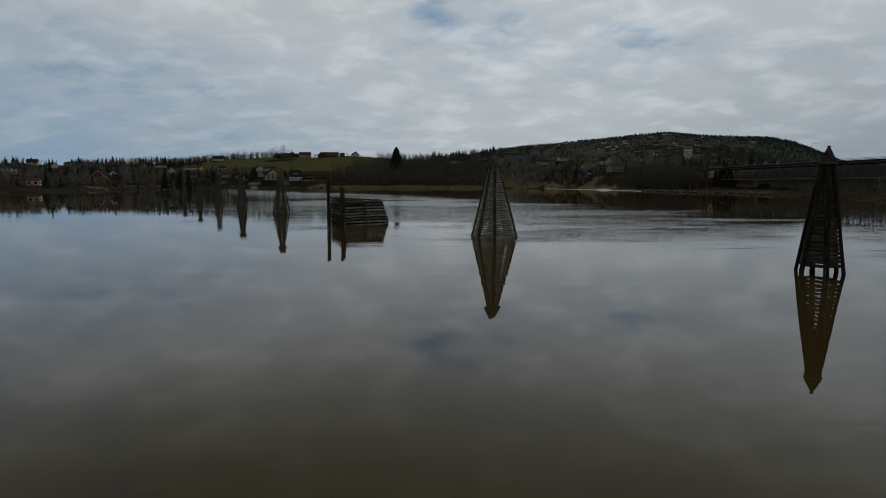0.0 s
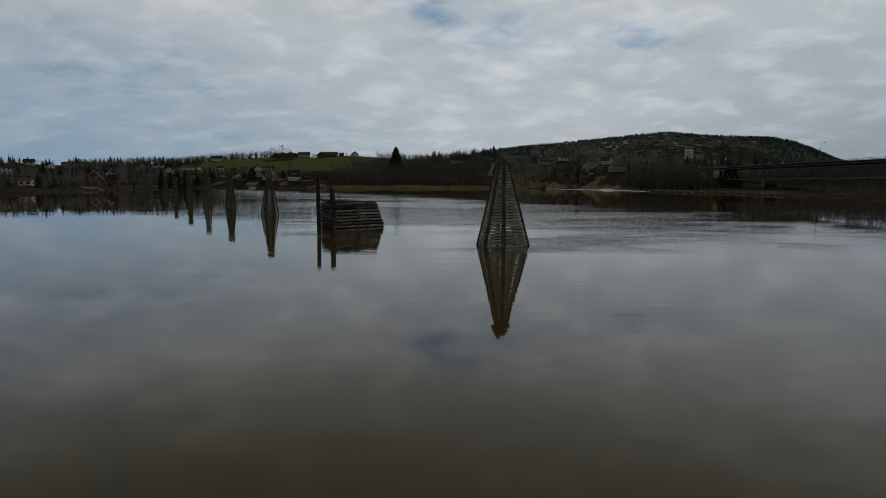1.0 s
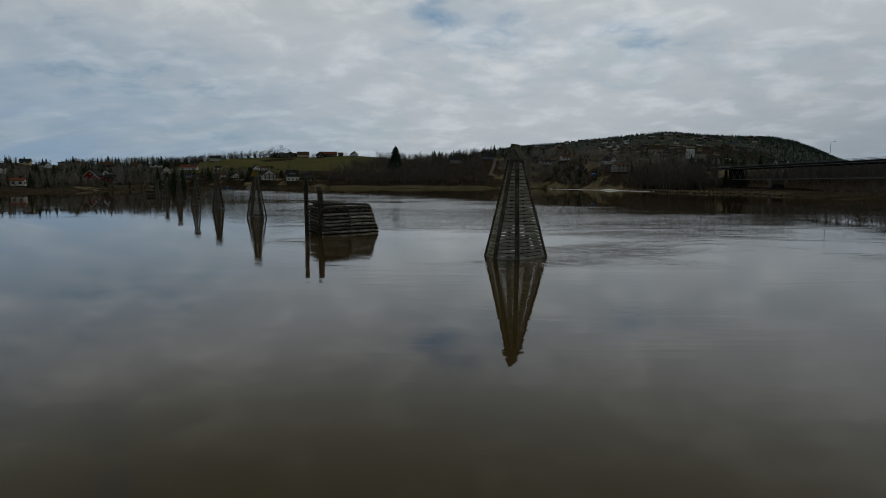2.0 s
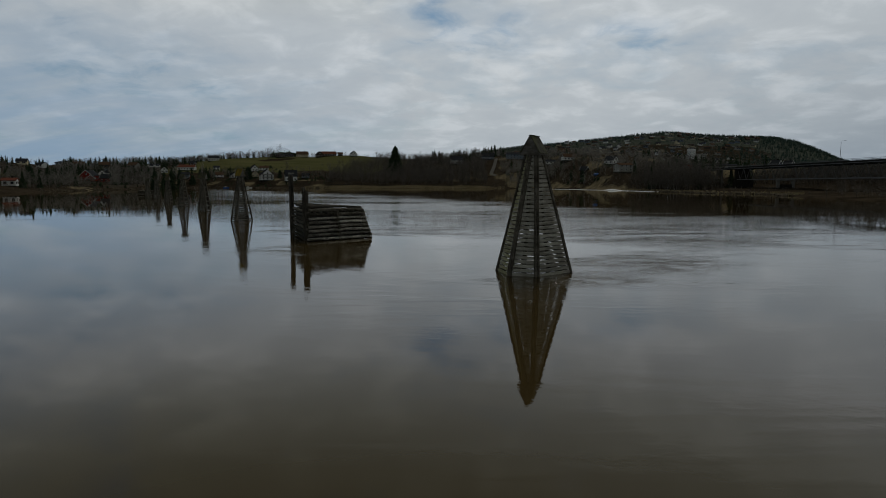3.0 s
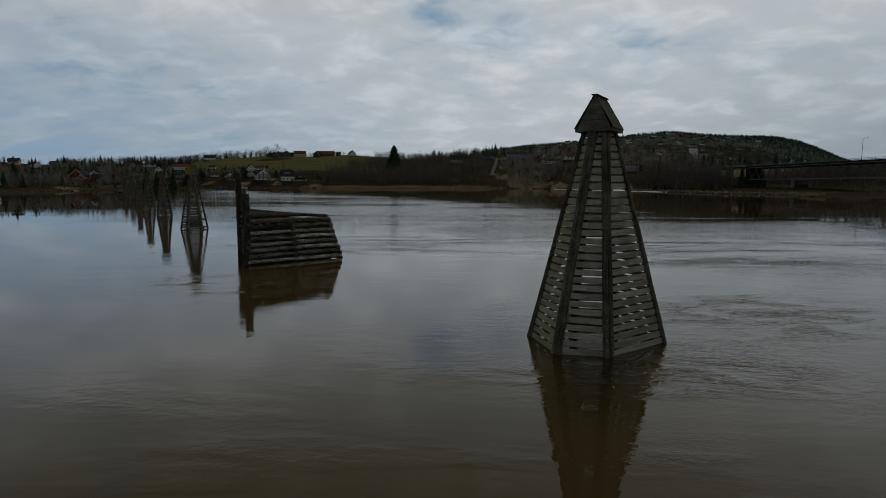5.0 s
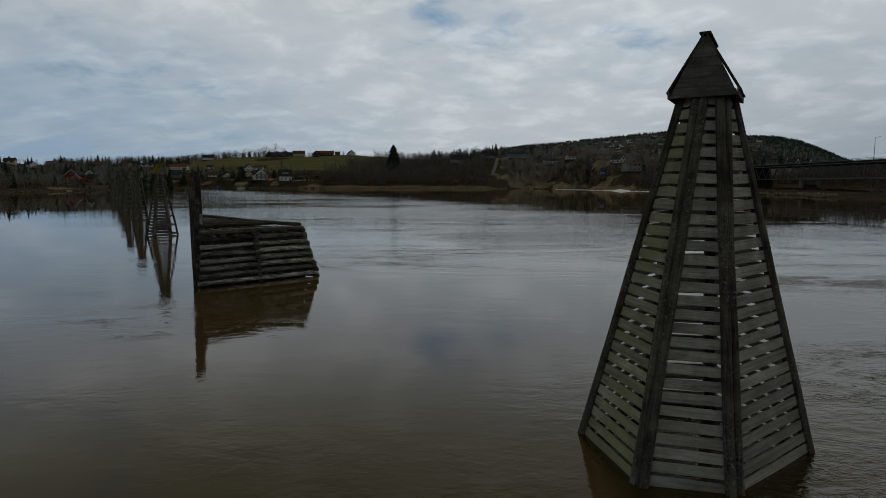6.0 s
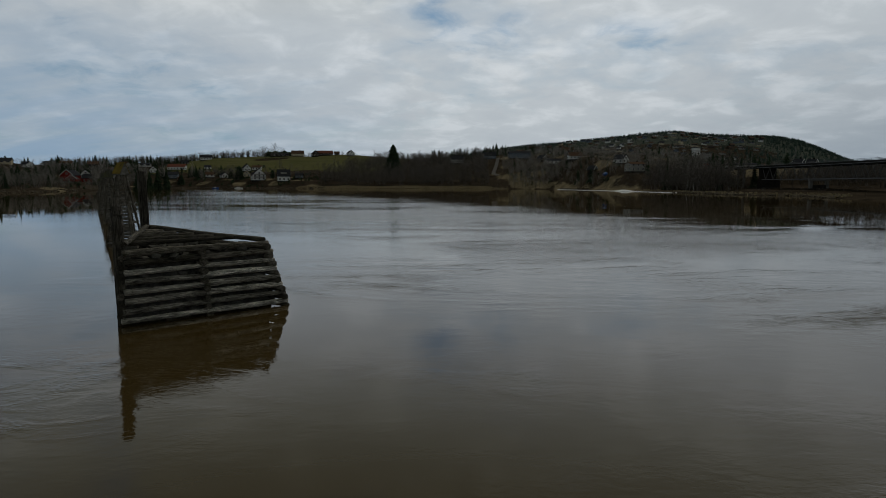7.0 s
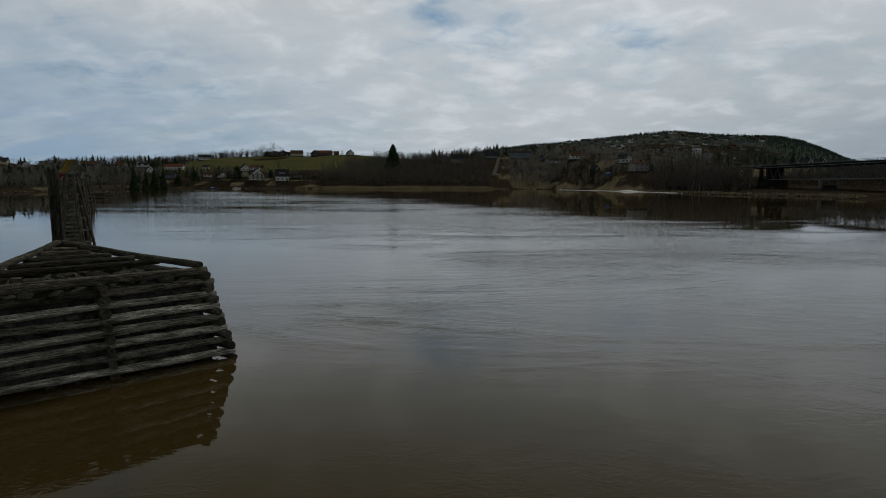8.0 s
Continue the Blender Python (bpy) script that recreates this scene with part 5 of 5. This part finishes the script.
# ---- houses ----
def house(label, x, y, turn, w, d, wall_h, roof_h, wall, roof, balcony=False, chimney=True, rows=0, sink=0.0, dormer=False, barge=False, sides=True):
    """A house with its ridge along its own x; the front faces -y."""
    z = min(float(ground(x + a, y + b)) for a in (-w / 2, w / 2) for b in (-d / 2, d / 2))
    top = max(float(ground(x + a, y + b)) for a in (-w / 2, w / 2) for b in (-d / 2, d / 2))
    z, lift = z * 0.45 + top * 0.55 - sink, 0.25
    drop_below = max(top - z, 0.3) + 1.2
    home = thing("house", x, y, z, turn, label, "house")
    high = wall_h + lift
    bm = bmesh.new()
    ends = []
    for px in (-w / 2, w / 2):
        ends.append([bm.verts.new((px, py, pz)) for py, pz in ((-d / 2, lift), (d / 2, lift), (d / 2, high), (0, high + roof_h), (-d / 2, high))])
    bm.faces.new(ends[0][::-1])
    bm.faces.new(ends[1])
    for k in range(5):
        bm.faces.new((ends[0][k], ends[0][(k + 1) % 5], ends[1][(k + 1) % 5], ends[1][k]))
    bmesh.ops.recalc_face_normals(bm, faces=bm.faces)
    part("wall", bm, wall, home)
    part("foundation", fresh_box((w - 0.1, d - 0.1, lift + drop_below), (0, 0, (lift - drop_below) / 2)), OLD_STONE, home, "dark stone foundation")
    bm = bmesh.new()
    over = 0.5
    run = d / 2 + over
    drop = roof_h * over / (d / 2)
    ends = []
    for px in (-w / 2 - over, w / 2 + over):
        ends.append([bm.verts.new((px, py, pz + 0.04)) for py, pz in ((-run, high - drop), (0, high + roof_h), (run, high - drop),
                                                                     (run, high - drop + 0.28), (0, high + roof_h + 0.3), (-run, high - drop + 0.28))])
    bm.faces.new(ends[0])
    bm.faces.new(ends[1][::-1])
    for k in range(6):
        bm.faces.new((ends[0][k], ends[1][k], ends[1][(k + 1) % 6], ends[0][(k + 1) % 6]))
    bmesh.ops.recalc_face_normals(bm, faces=bm.faces)
    top_part = part("roof", bm, roof, home)
    if chimney:
        part("chimney", fresh_box((0.9, 0.7, 1.6), (w * 0.18, 0.3, high + roof_h + 0.5), bevel=0.03), OLD_STONE, top_part)
    storeys = rows or max(1, int(wall_h // 2.5))
    trim = WHITE_WALL if wall != WHITE_WALL else GREY_WALL
    pane = mesh_of("window", fresh_box((1.25, 0.10, 1.2)), PANE)
    surround = mesh_of("window_frame", fresh_box((1.55, 0.08, 1.5)), trim)

    def window(m):
        ob = piece("window_frame", surround, home, m)
        piece("window", pane, ob, pose(0, -0.03, 0))

    for s in range(storeys):
        zz = lift + 1.6 + s * 2.7
        if zz > high - 0.5:
            break
        count = max(2, int(w / 3.2))
        for k in range(count):
            px = -w / 2 + w * (k + 0.5) / count
            window(pose(px, -d / 2 - 0.03, zz))
        for k in range(max(2, int(d / 3.5)) if sides else 0):
            py = -d / 2 + d * (k + 0.5) / max(2, int(d / 3.5))
            window(pose(-w / 2 - 0.03, py, zz, 0, 0, -90))
            window(pose(w / 2 + 0.03, py, zz, 0, 0, 90))
    if roof_h > 2.4 and sides:
        for side in (-1, 1):
            window(pose(side * (w / 2 + 0.03), 0, high + roof_h * 0.3, 0, 0, side * 90))
    if barge:
        pitch_len = math.hypot(run, roof_h + drop)
        for end in (-1, 1):
            for side in (-1, 1):
                bm = fresh_box((0.10, pitch_len, 0.38), (end * (w / 2 + over + 0.05), side * run / 2, high + (roof_h - drop) / 2 + 0.12),
                               (-side * math.degrees(math.atan2(roof_h + drop, run)), 0, 0))
                part("bargeboard", bm, WHITE_WALL, top_part, "white bargeboard")
    if balcony:
        for k, zz in enumerate((lift + 2.5, lift + 5.2)[: 2 if wall_h > 4.5 else 1]):
            deck = part("balcony", fresh_box((1.7, d * 0.92, 0.18), (w / 2 + 0.9, 0, zz)), trim, home, "white painted balcony")
            part("balustrade", fresh_box((0.10, d * 0.92, 0.95), (w / 2 + 1.7, 0, zz + 0.55)), trim, deck)
    if dormer:
        part("dormer", fresh_box((w * 0.5, 1.4, 1.5), (0, -d * 0.3, high + roof_h * 0.45)), trim, top_part, "white dormer")
    return home


def far_house(label, x, y, turn, w, d, wall_h, roof_h, wall, roof):
    """A house of the hillside: walls, roof and one band of windows on each long side."""
    home = thing("house", x, y, float(ground(x, y)) - 1.2, turn, label, "house", "houses on the hillside")
    bm = bmesh.new()
    ends = [[bm.verts.new((px, py, pz)) for py, pz in ((-d / 2, -1.0), (d / 2, -1.0), (d / 2, wall_h), (0, wall_h + roof_h), (-d / 2, wall_h))] for px in (-w / 2, w / 2)]
    bm.faces.new(ends[0][::-1])
    bm.faces.new(ends[1])
    for k in range(5):
        bm.faces.new((ends[0][k], ends[0][(k + 1) % 5], ends[1][(k + 1) % 5], ends[1][k]))
    bmesh.ops.recalc_face_normals(bm, faces=bm.faces)
    part("wall", bm, wall, home)
    bm = bmesh.new()
    run, drop = d / 2 + 0.6, roof_h * 0.6 / (d / 2)
    ends = [[bm.verts.new((px, py, pz)) for py, pz in ((-run, wall_h - drop + 0.05), (0, wall_h + roof_h + 0.05), (run, wall_h - drop + 0.05),
                                                       (run, wall_h - drop + 0.4), (0, wall_h + roof_h + 0.4), (-run, wall_h - drop + 0.4))] for px in (-w / 2 - 0.6, w / 2 + 0.6)]
    bm.faces.new(ends[0])
    bm.faces.new(ends[1][::-1])
    for k in range(6):
        bm.faces.new((ends[0][k], ends[1][k], ends[1][(k + 1) % 6], ends[0][(k + 1) % 6]))
    bmesh.ops.recalc_face_normals(bm, faces=bm.faces)
    part("roof", bm, roof, home)
    for k, px in enumerate((-w * 0.28, w * 0.24)):
        part("window", fresh_box((w * 0.3, 0.12, 1.5), (px, -d / 2 - 0.02, 1.2 + wall_h * 0.5)), PANE, home)
    return home


def build_houses():
    white, dark = "white timber house with a dark tiled roof", "dark brown timber house with a dark roof"
    # by the water, left of the alder belt
    house("white timber house with balconies under a steep dark gable", -183.0, 634.0, -62, 11.0, 12.5, 5.4, 5.4, WHITE_WALL, DARK_ROOF, balcony=True)
    house("white timber house with a steep dark roof and dormer", -154.5, 621.0, 20, 11.5, 9.5, 4.6, 6.0, WHITE_WALL, DARK_ROOF, dormer=True)
    house("small dark timber house beside the river", -143.0, 636.0, 5, 7.0, 6.0, 2.6, 2.2, BLUE_WALL, DARK_ROOF, chimney=False)
    house("cream timber house with a brown gable", -205.5, 668.0, -70, 8.0, 7.5, 3.0, 3.2, CREAM_WALL, BROWN_ROOF)
    house("small red timber boathouse on the bank", -268.0, 652.0, -55, 6.0, 5.0, 2.4, 1.8, RED_WALL, BROWN_ROOF, chimney=False)
    house("grey-blue timber house with a dark roof", -283.0, 668.0, 12, 11.0, 8.0, 4.0, 2.6, BLUE_WALL, DARK_ROOF)
    house("small white timber house near the bank", -228.0, 664.0, -50, 7.0, 6.5, 2.6, 2.4, WHITE_WALL, DARK_ROOF)
    house(white, -247.0, 676.0, 15, 8.0, 7.0, 2.8, 2.6, WHITE_WALL, BROWN_ROOF)
    # on the slope
    house("long white house with a red tiled roof", -318.0, 758.0, 6, 20.0, 9.0, 3.4, 3.0, WHITE_WALL, RED_ROOF)
    house(white, -339.0, 742.0, -65, 9.0, 8.0, 3.4, 3.6, WHITE_WALL, DARK_ROOF)
    house("small white timber house near the field", -283.0, 762.0, 12, 7.0, 6.0, 2.6, 2.0, WHITE_WALL, DARK_ROOF, chimney=False)
    house(white, -225.0, 726.0, -58, 10.0, 8.0, 3.4, 3.8, WHITE_WALL, DARK_ROOF)
    house("low white timber house beside the field", -214.0, 730.0, 8, 10.0, 7.0, 2.8, 2.2, WHITE_WALL, BROWN_ROOF)
    house("white farmhouse with a dark roof on the crest", -340.0, 902.0, 18, 15.0, 9.0, 3.6, 3.6, WHITE_WALL, DARK_ROOF)
    house(dark, -366.0, 890.0, 5, 9.0, 8.0, 2.8, 3.0, DARK_WALL, DARK_ROOF)
    house("long dark timber house on the crest", -236.0, 908.0, 4, 25.0, 10.0, 2.8, 1.9, DARK_WALL, DARK_ROOF)
    house("white house with a red roof on the crest", -211.0, 912.0, 10, 17.0, 10.0, 4.0, 4.2, CREAM_WALL, BROWN_ROOF)
    house("dark red barn with a red roof on the crest", -186.0, 914.0, -66, 12.0, 9.0, 4.0, 4.0, DARK_WALL, DARK_ROOF, chimney=False)
    house("long dark barn with a red tiled roof", -174.0, 926.0, 4, 22.0, 9.0, 3.2, 3.6, DARK_WALL, RED_ROOF, chimney=False)
    house("small brown shed on the crest of the field", -155.0, 916.0, 8, 7.0, 6.0, 2.4, 2.6, DARK_WALL, BROWN_ROOF, chimney=False)
    house("white timber house behind the bare woods", -132.0, 896.0, -62, 9.0, 9.0, 3.2, 3.6, WHITE_WALL, DARK_ROOF)
    # left bank
    house("red timber house with white-trimmed gable and dark roof", -323.0, 562.0, -84, 14.0, 10.5, 4.6, 4.4, RED_WALL, DARK_ROOF, barge=True)
    house("red timber wing with a white-trimmed gable", -311.0, 570.0, 8, 11.0, 8.0, 3.6, 3.6, RED_WALL, DARK_ROOF, chimney=False, barge=True)
    house("small red garage with a white-trimmed gable", -312.0, 546.0, -70, 8.0, 7.5, 2.2, 3.2, RED_WALL, DARK_ROOF, chimney=False, barge=True)
    house("white house with a red roof near the bank", -243.0, 352.0, 22, 6.6, 6.0, 2.9, 1.3, WHITE_WALL, RED_ROOF)
    house(white, -338.0, 608.0, -58, 8.0, 8.0, 3.6, 3.6, WHITE_WALL, DARK_ROOF)
    house("white timber house among the trees", -402.0, 740.0, 15, 12.0, 8.0, 4.0, 3.2, WHITE_WALL, DARK_ROOF)
    house("long white terraced house with balconies", -385.0, 520.0, 34, 20.0, 9.0, 5.0, 1.6, WHITE_WALL, DARK_ROOF)
    house("white timber house on the wooded ridge", -404.0, 545.0, 34, 16.0, 9.0, 5.4, 1.8, WHITE_WALL, DARK_ROOF)
    # above the road and gardens
    house("white house with a dark roof above the bare woods", 17.0, 786.0, 6, 16.0, 10.0, 5.0, 4.6, GREY_WALL, DARK_ROOF)
    house("grey-blue timber house by the top of the road", 56.0, 772.0, -8, 16.0, 9.0, 3.6, 4.0, BLUE_WALL, DARK_ROOF)
    house("long dark house with two storeys", 90.0, 752.0, 2, 25.0, 11.0, 5.6, 2.4, BLUE_WALL, DARK_ROOF)
    house("brown timber house with white gable trim", 108.0, 694.0, -58, 10.0, 8.5, 2.8, 3.6, DARK_WALL, DARK_ROOF, barge=True)
    house("long low white house with a dark roof", 109.0, 640.0, 6, 15.0, 9.0, 2.8, 2.0, WHITE_WALL, DARK_ROOF)
    house("white timber house with a brown tiled roof", 123.0, 604.0, 8, 13.0, 8.0, 3.0, 3.2, WHITE_WALL, BROWN_ROOF)
    house("small dark timber cabin with a pale gable trim", 118.5, 520.0, -50, 6.0, 5.0, 2.0, 2.8, DARK_WALL, DARK_ROOF, chimney=False, barge=True)
    house("white timber house with a dark gable", 141.0, 520.0, -52, 9.0, 8.0, 3.2, 3.4, WHITE_WALL, DARK_ROOF)
    house("boxy grey plastered house with two storeys", 135.0, 467.0, 14, 11.0, 9.0, 5.0, 1.4, GREY_WALL, BROWN_ROOF)
    # beyond the bridge
    house("grey timber house with a white-trimmed gable", 238.0, 446.0, -56, 5.6, 5.0, 3.8, 2.8, BLUE_WALL, DARK_ROOF, barge=True)
    house("grey timber house with a white-trimmed gable", 247.0, 446.0, -56, 5.6, 5.0, 3.8, 2.8, BLUE_WALL, DARK_ROOF, barge=True)
    house("long white low commercial building", 196.0, 448.0, -22, 26.0, 9.0, 3.4, 0.8, GREY_WALL, DARK_ROOF, chimney=False)
    house("long red and white building", 200.0, 500.0, -10, 24.0, 9.0, 3.4, 1.0, RED_WALL, DARK_ROOF, chimney=False)
    house("tall white apartment block on the hillside", 640.0, 1560.0, 25, 16.0, 14.0, 26.0, 1.0, WHITE_WALL, DARK_ROOF, chimney=False, rows=8)
    house("pale apartment block on the hillside", 668.0, 1570.0, 25, 30.0, 14.0, 14.0, 1.0, GREY_WALL, DARK_ROOF, chimney=False, rows=4)
    # scattered over the hillside
    r = random.Random(19)
    walls = (WHITE_WALL, GREY_WALL, WHITE_WALL, DARK_WALL, BLUE_WALL, CREAM_WALL, GREY_WALL, GREY_WALL)
    words = {WHITE_WALL: "white", GREY_WALL: "grey", DARK_WALL: "dark brown", RED_WALL: "red", CREAM_WALL: "cream", BLUE_WALL: "grey-blue"}
    models = {}
    for k, (x, y) in enumerate(HILL_HOUSES):
        wall, flat = walls[r.randrange(8)], r.random() < 0.4
        z = float(ground(x, y))
        if (wall, flat) not in models:
            label = words[wall] + (" low long house on the wooded hillside" if flat else " timber house with a pitched roof on the wooded hillside")
            models[wall, flat] = far_house(label, x, y, r.uniform(-40, 40), 15.0 if flat else 12.0, 9.0, 4.2 if flat else 5.0, 1.2 if flat else 3.4, wall, (DARK_ROOF, BROWN_ROOF, DARK_ROOF)[k % 3])
        else:
            copy_thing(models[wall, flat], pose(x, y, z - 1.2, 0, 0, r.uniform(-50, 50)) @ Matrix.Scale(r.uniform(0.85, 1.2), 4))


build_houses()


# ---- along the banks ----
def build_road():
    """The gravel road climbing from the far bank."""
    bm = bmesh.new()
    rows = []
    for k in range(40):
        y = 640 + k * 3.4
        x = 49.8 + (y - 647) * 0.138 + (6.0 * (1 - k / 6) ** 2 if k < 6 else 0)
        rows.append([bm.verts.new((x + o, y, float(ground(x + o, y)) + 0.35)) for o in (-2.0, 0, 2.0)])
    for a, b in zip(rows, rows[1:]):
        for k in range(2):
            bm.faces.new((a[k], a[k + 1], b[k + 1], b[k]))
    bmesh.ops.solidify(bm, geom=bm.faces[:], thickness=0.3)
    ob = new("road", mesh_of("road", bm, GRAVEL))
    tagged(ob, "pale gravel road climbing the bank", "road", kind="structure")


def build_bank_stuff():
    r = random.Random(12)
    # reeds and dry grass at the water's edge
    verts, faces = [], []

    def tuft(x, y, z, h):
        for _ in range(4):
            an = r.uniform(0, 3.14)
            dx, dy = math.cos(an) * 0.35, math.sin(an) * 0.35
            base = len(verts)
            verts.extend([(x - dx, y - dy, z - 0.1), (x + dx, y + dy, z - 0.1), (x + r.gauss(0, 0.25), y + r.gauss(0, 0.25), z + h * r.uniform(0.6, 1.1))])
            faces.append((base, base + 1, base + 2))

    for _ in range(5000):
        x = r.uniform(-135, 60)
        y = float(np.interp(x, [-137, -77, 9, 50, 70], [588, 598, 606, 600, 580])) + r.uniform(-1.5, 10.5)
        if inland(x, y) > 0.1:
            tuft(x, y, float(ground(x, y)), 0.45 if x < 40 else 0.3)
    for _ in range(2500):
        x, y = r.uniform(115, 175), r.uniform(245, 430)
        if 0.2 < inland(x, y) < 9:
            tuft(x, y, float(ground(x, y)), 0.8)
    tagged(joined("reeds", verts, faces, STRAW), "dry straw-coloured reeds at the water's edge", "reeds", kind="stuff")
    # stones along the banks
    verts, faces = [], []
    bm = bmesh.new()
    bmesh.ops.create_icosphere(bm, subdivisions=1, radius=1.0)
    bm.verts.ensure_lookup_table()
    ball = [v.co.copy() for v in bm.verts]
    tri = [tuple(v.index for v in f.verts) for f in bm.faces]
    bm.free()
    count = 0
    while count < 900:
        if count < 480:
            x, y = r.uniform(118, 180), r.uniform(245, 400)
        else:
            x, y = r.uniform(-290, -110), r.uniform(330, 640)
        if not -0.6 < inland(x, y) < 4:
            continue
        s = r.uniform(0.25, 0.95) * (1.4 if r.random() < 0.12 else 1)
        base, z = len(verts), max(float(ground(x, y)), -0.2)
        for v in ball:
            f = s * (1 + 0.5 * noise.noise(v * 1.4 + Vector((count * 1.7, 0, 0))))
            verts.append((x + v.x * f * 1.3, y + v.y * f, z + v.z * f * 0.7))
        faces.extend(tuple(i + base for i in t) for t in tri)
        count += 1
    tagged(joined("bank_stones", verts, faces, ROCK), "brown boulders scattered along the riverbank", "stones", kind="stuff")


def build_ice():
    """The last rotting ice along the bank."""
    bm = bmesh.new()
    rows = []
    for k in range(60):
        u = k / 59
        y = 528 - 170 * u
        edge = float(np.interp(y, [337, 367, 407, 442, 500, 560], [126, 125, 122, 117, 104, 84]))
        wide = 2.2 * math.sin(math.pi * u) ** 0.5 + 0.8 * noise.noise(Vector((k * 0.4, 0, 0)))
        heap = 0.9 * math.exp(-((u - 0.60) / 0.05) ** 2) * (1 + 0.5 * noise.noise(Vector((k * 0.9, 3, 0))))
        rows.append([bm.verts.new((edge - 1.5 - max(wide, 0.3) + o * max(wide, 0.3), y, 0.10 + (heap + 0.14) * (1 - abs(o) ** 2))) for o in (-1, -0.5, 0, 0.5, 1)])
    for a, b in zip(rows, rows[1:]):
        for k in range(4):
            bm.faces.new((a[k], a[k + 1], b[k + 1], b[k]))
    bmesh.ops.recalc_face_normals(bm, faces=bm.faces)
    bmesh.ops.solidify(bm, geom=bm.faces[:], thickness=0.25)
    ob = new("river_ice", mesh_of("river_ice", bm, ICE))
    tagged(ob, "thin white rotting ice along the bank", "ice", kind="stuff")


def jetty(x, y, turn, long, label="dark wooden jetty on posts at the bank"):
    dock = thing("jetty", x, y, 0, turn, label, "jetty")
    plank = mesh_of("plank", fresh_box((0.9, 3.0, 0.10)), BOARD_DARK)
    n = int(long / 0.95)
    for k in range(n):
        piece("plank", plank, dock, pose(-long / 2 + 0.95 * (k + 0.5), 0, 1.0))
    for k in range(0, n + 1, 4):
        for yy in (-1.3, 1.3):
            bm = bmesh.new()
            rod(bm, (-long / 2 + 0.95 * k, yy, -1.2), (-long / 2 + 0.95 * k, yy, 1.1), 0.14, 0.12, 7)
            part("post", bm, POLE_DARK, dock)
    return dock


def boat(x, y, turn, long, mat, label):
    hull = thing("boat", x, y, 0.0, turn, label, "boat")
    bm = bmesh.new()
    rows = []
    for k in range(9):
        u = k / 8
        w = long * 0.19 * (1 - u ** 3) + 0.02
        px = -long / 2 + long * u
        rows.append([bm.verts.new((px, yy * w, zz)) for yy, zz in ((-1, 0.75 + 0.25 * u), (-0.75, 0.05), (0, -0.15), (0.75, 0.05), (1, 0.75 + 0.25 * u))])
    for a, b in zip(rows, rows[1:]):
        for k in range(4):
            bm.faces.new((a[k], a[k + 1], b[k + 1], b[k]))
    bm.faces.new(rows[0])
    bmesh.ops.solidify(bm, geom=bm.faces[:], thickness=0.06)
    part("hull", bm, mat, hull)
    part("cabin", fresh_box((long * 0.34, long * 0.26, 0.9), (-0.1 * long, 0, 1.05), bevel=0.1), WHITE_WALL, hull)
    return hull


def build_wall():
    """The retaining wall along the left bank."""
    wall = thing("retaining_wall", 0, 0, 0, 0, "grey-brown stone retaining wall along the bank", "wall", kind="structure")
    pts = [(-238.0, 440.0), (-244.0, 476.0), (-252.0, 508.0), (-262.0, 540.0)]
    for (xa, ya), (xb, yb) in zip(pts, pts[1:]):
        long = math.hypot(xb - xa, yb - ya)
        g = float(ground((xa + xb) / 2 - 3, (ya + yb) / 2))
        bm = fresh_box((long, 1.4, 3.4), ((xa + xb) / 2 - 4, (ya + yb) / 2, g + 0.4), (0, 0, math.degrees(math.atan2(yb - ya, xb - xa))), bevel=0.06)
        part("wall_section", bm, ROCK, wall)


build_road()
build_bank_stuff()
build_ice()
build_wall()
jetty(-190.0, 611.0, 4, 26)
jetty(104.0, 516.0, -58, 30, "low dark timber jetty along the lawn")
jetty(-228.0, 612.0, 6, 12)
boat(-193.5, 607.5, 5, 7.5, WHITE_WALL, "white cabin boat moored beside the jetty")
boat(-216.0, 609.0, 12, 5.5, TARP, "small boat under a blue tarpaulin")
bm = bmesh.new()
bmesh.ops.create_icosphere(bm, subdivisions=2, radius=1.0, matrix=Matrix.Diagonal((2.6, 1.6, 1.3, 1)))
for v in bm.verts:
    v.co += noise.noise_vector(v.co * 1.1) * 0.35
tarp = new("tarpaulin", mesh_of("tarpaulin", bm, TARP))
tarp.location = (121.5, 492.0, float(ground(121.5, 492.0)) + 0.4)
tagged(tarp, "bright blue tarpaulin covering a heap on the lawn", "tarpaulin")
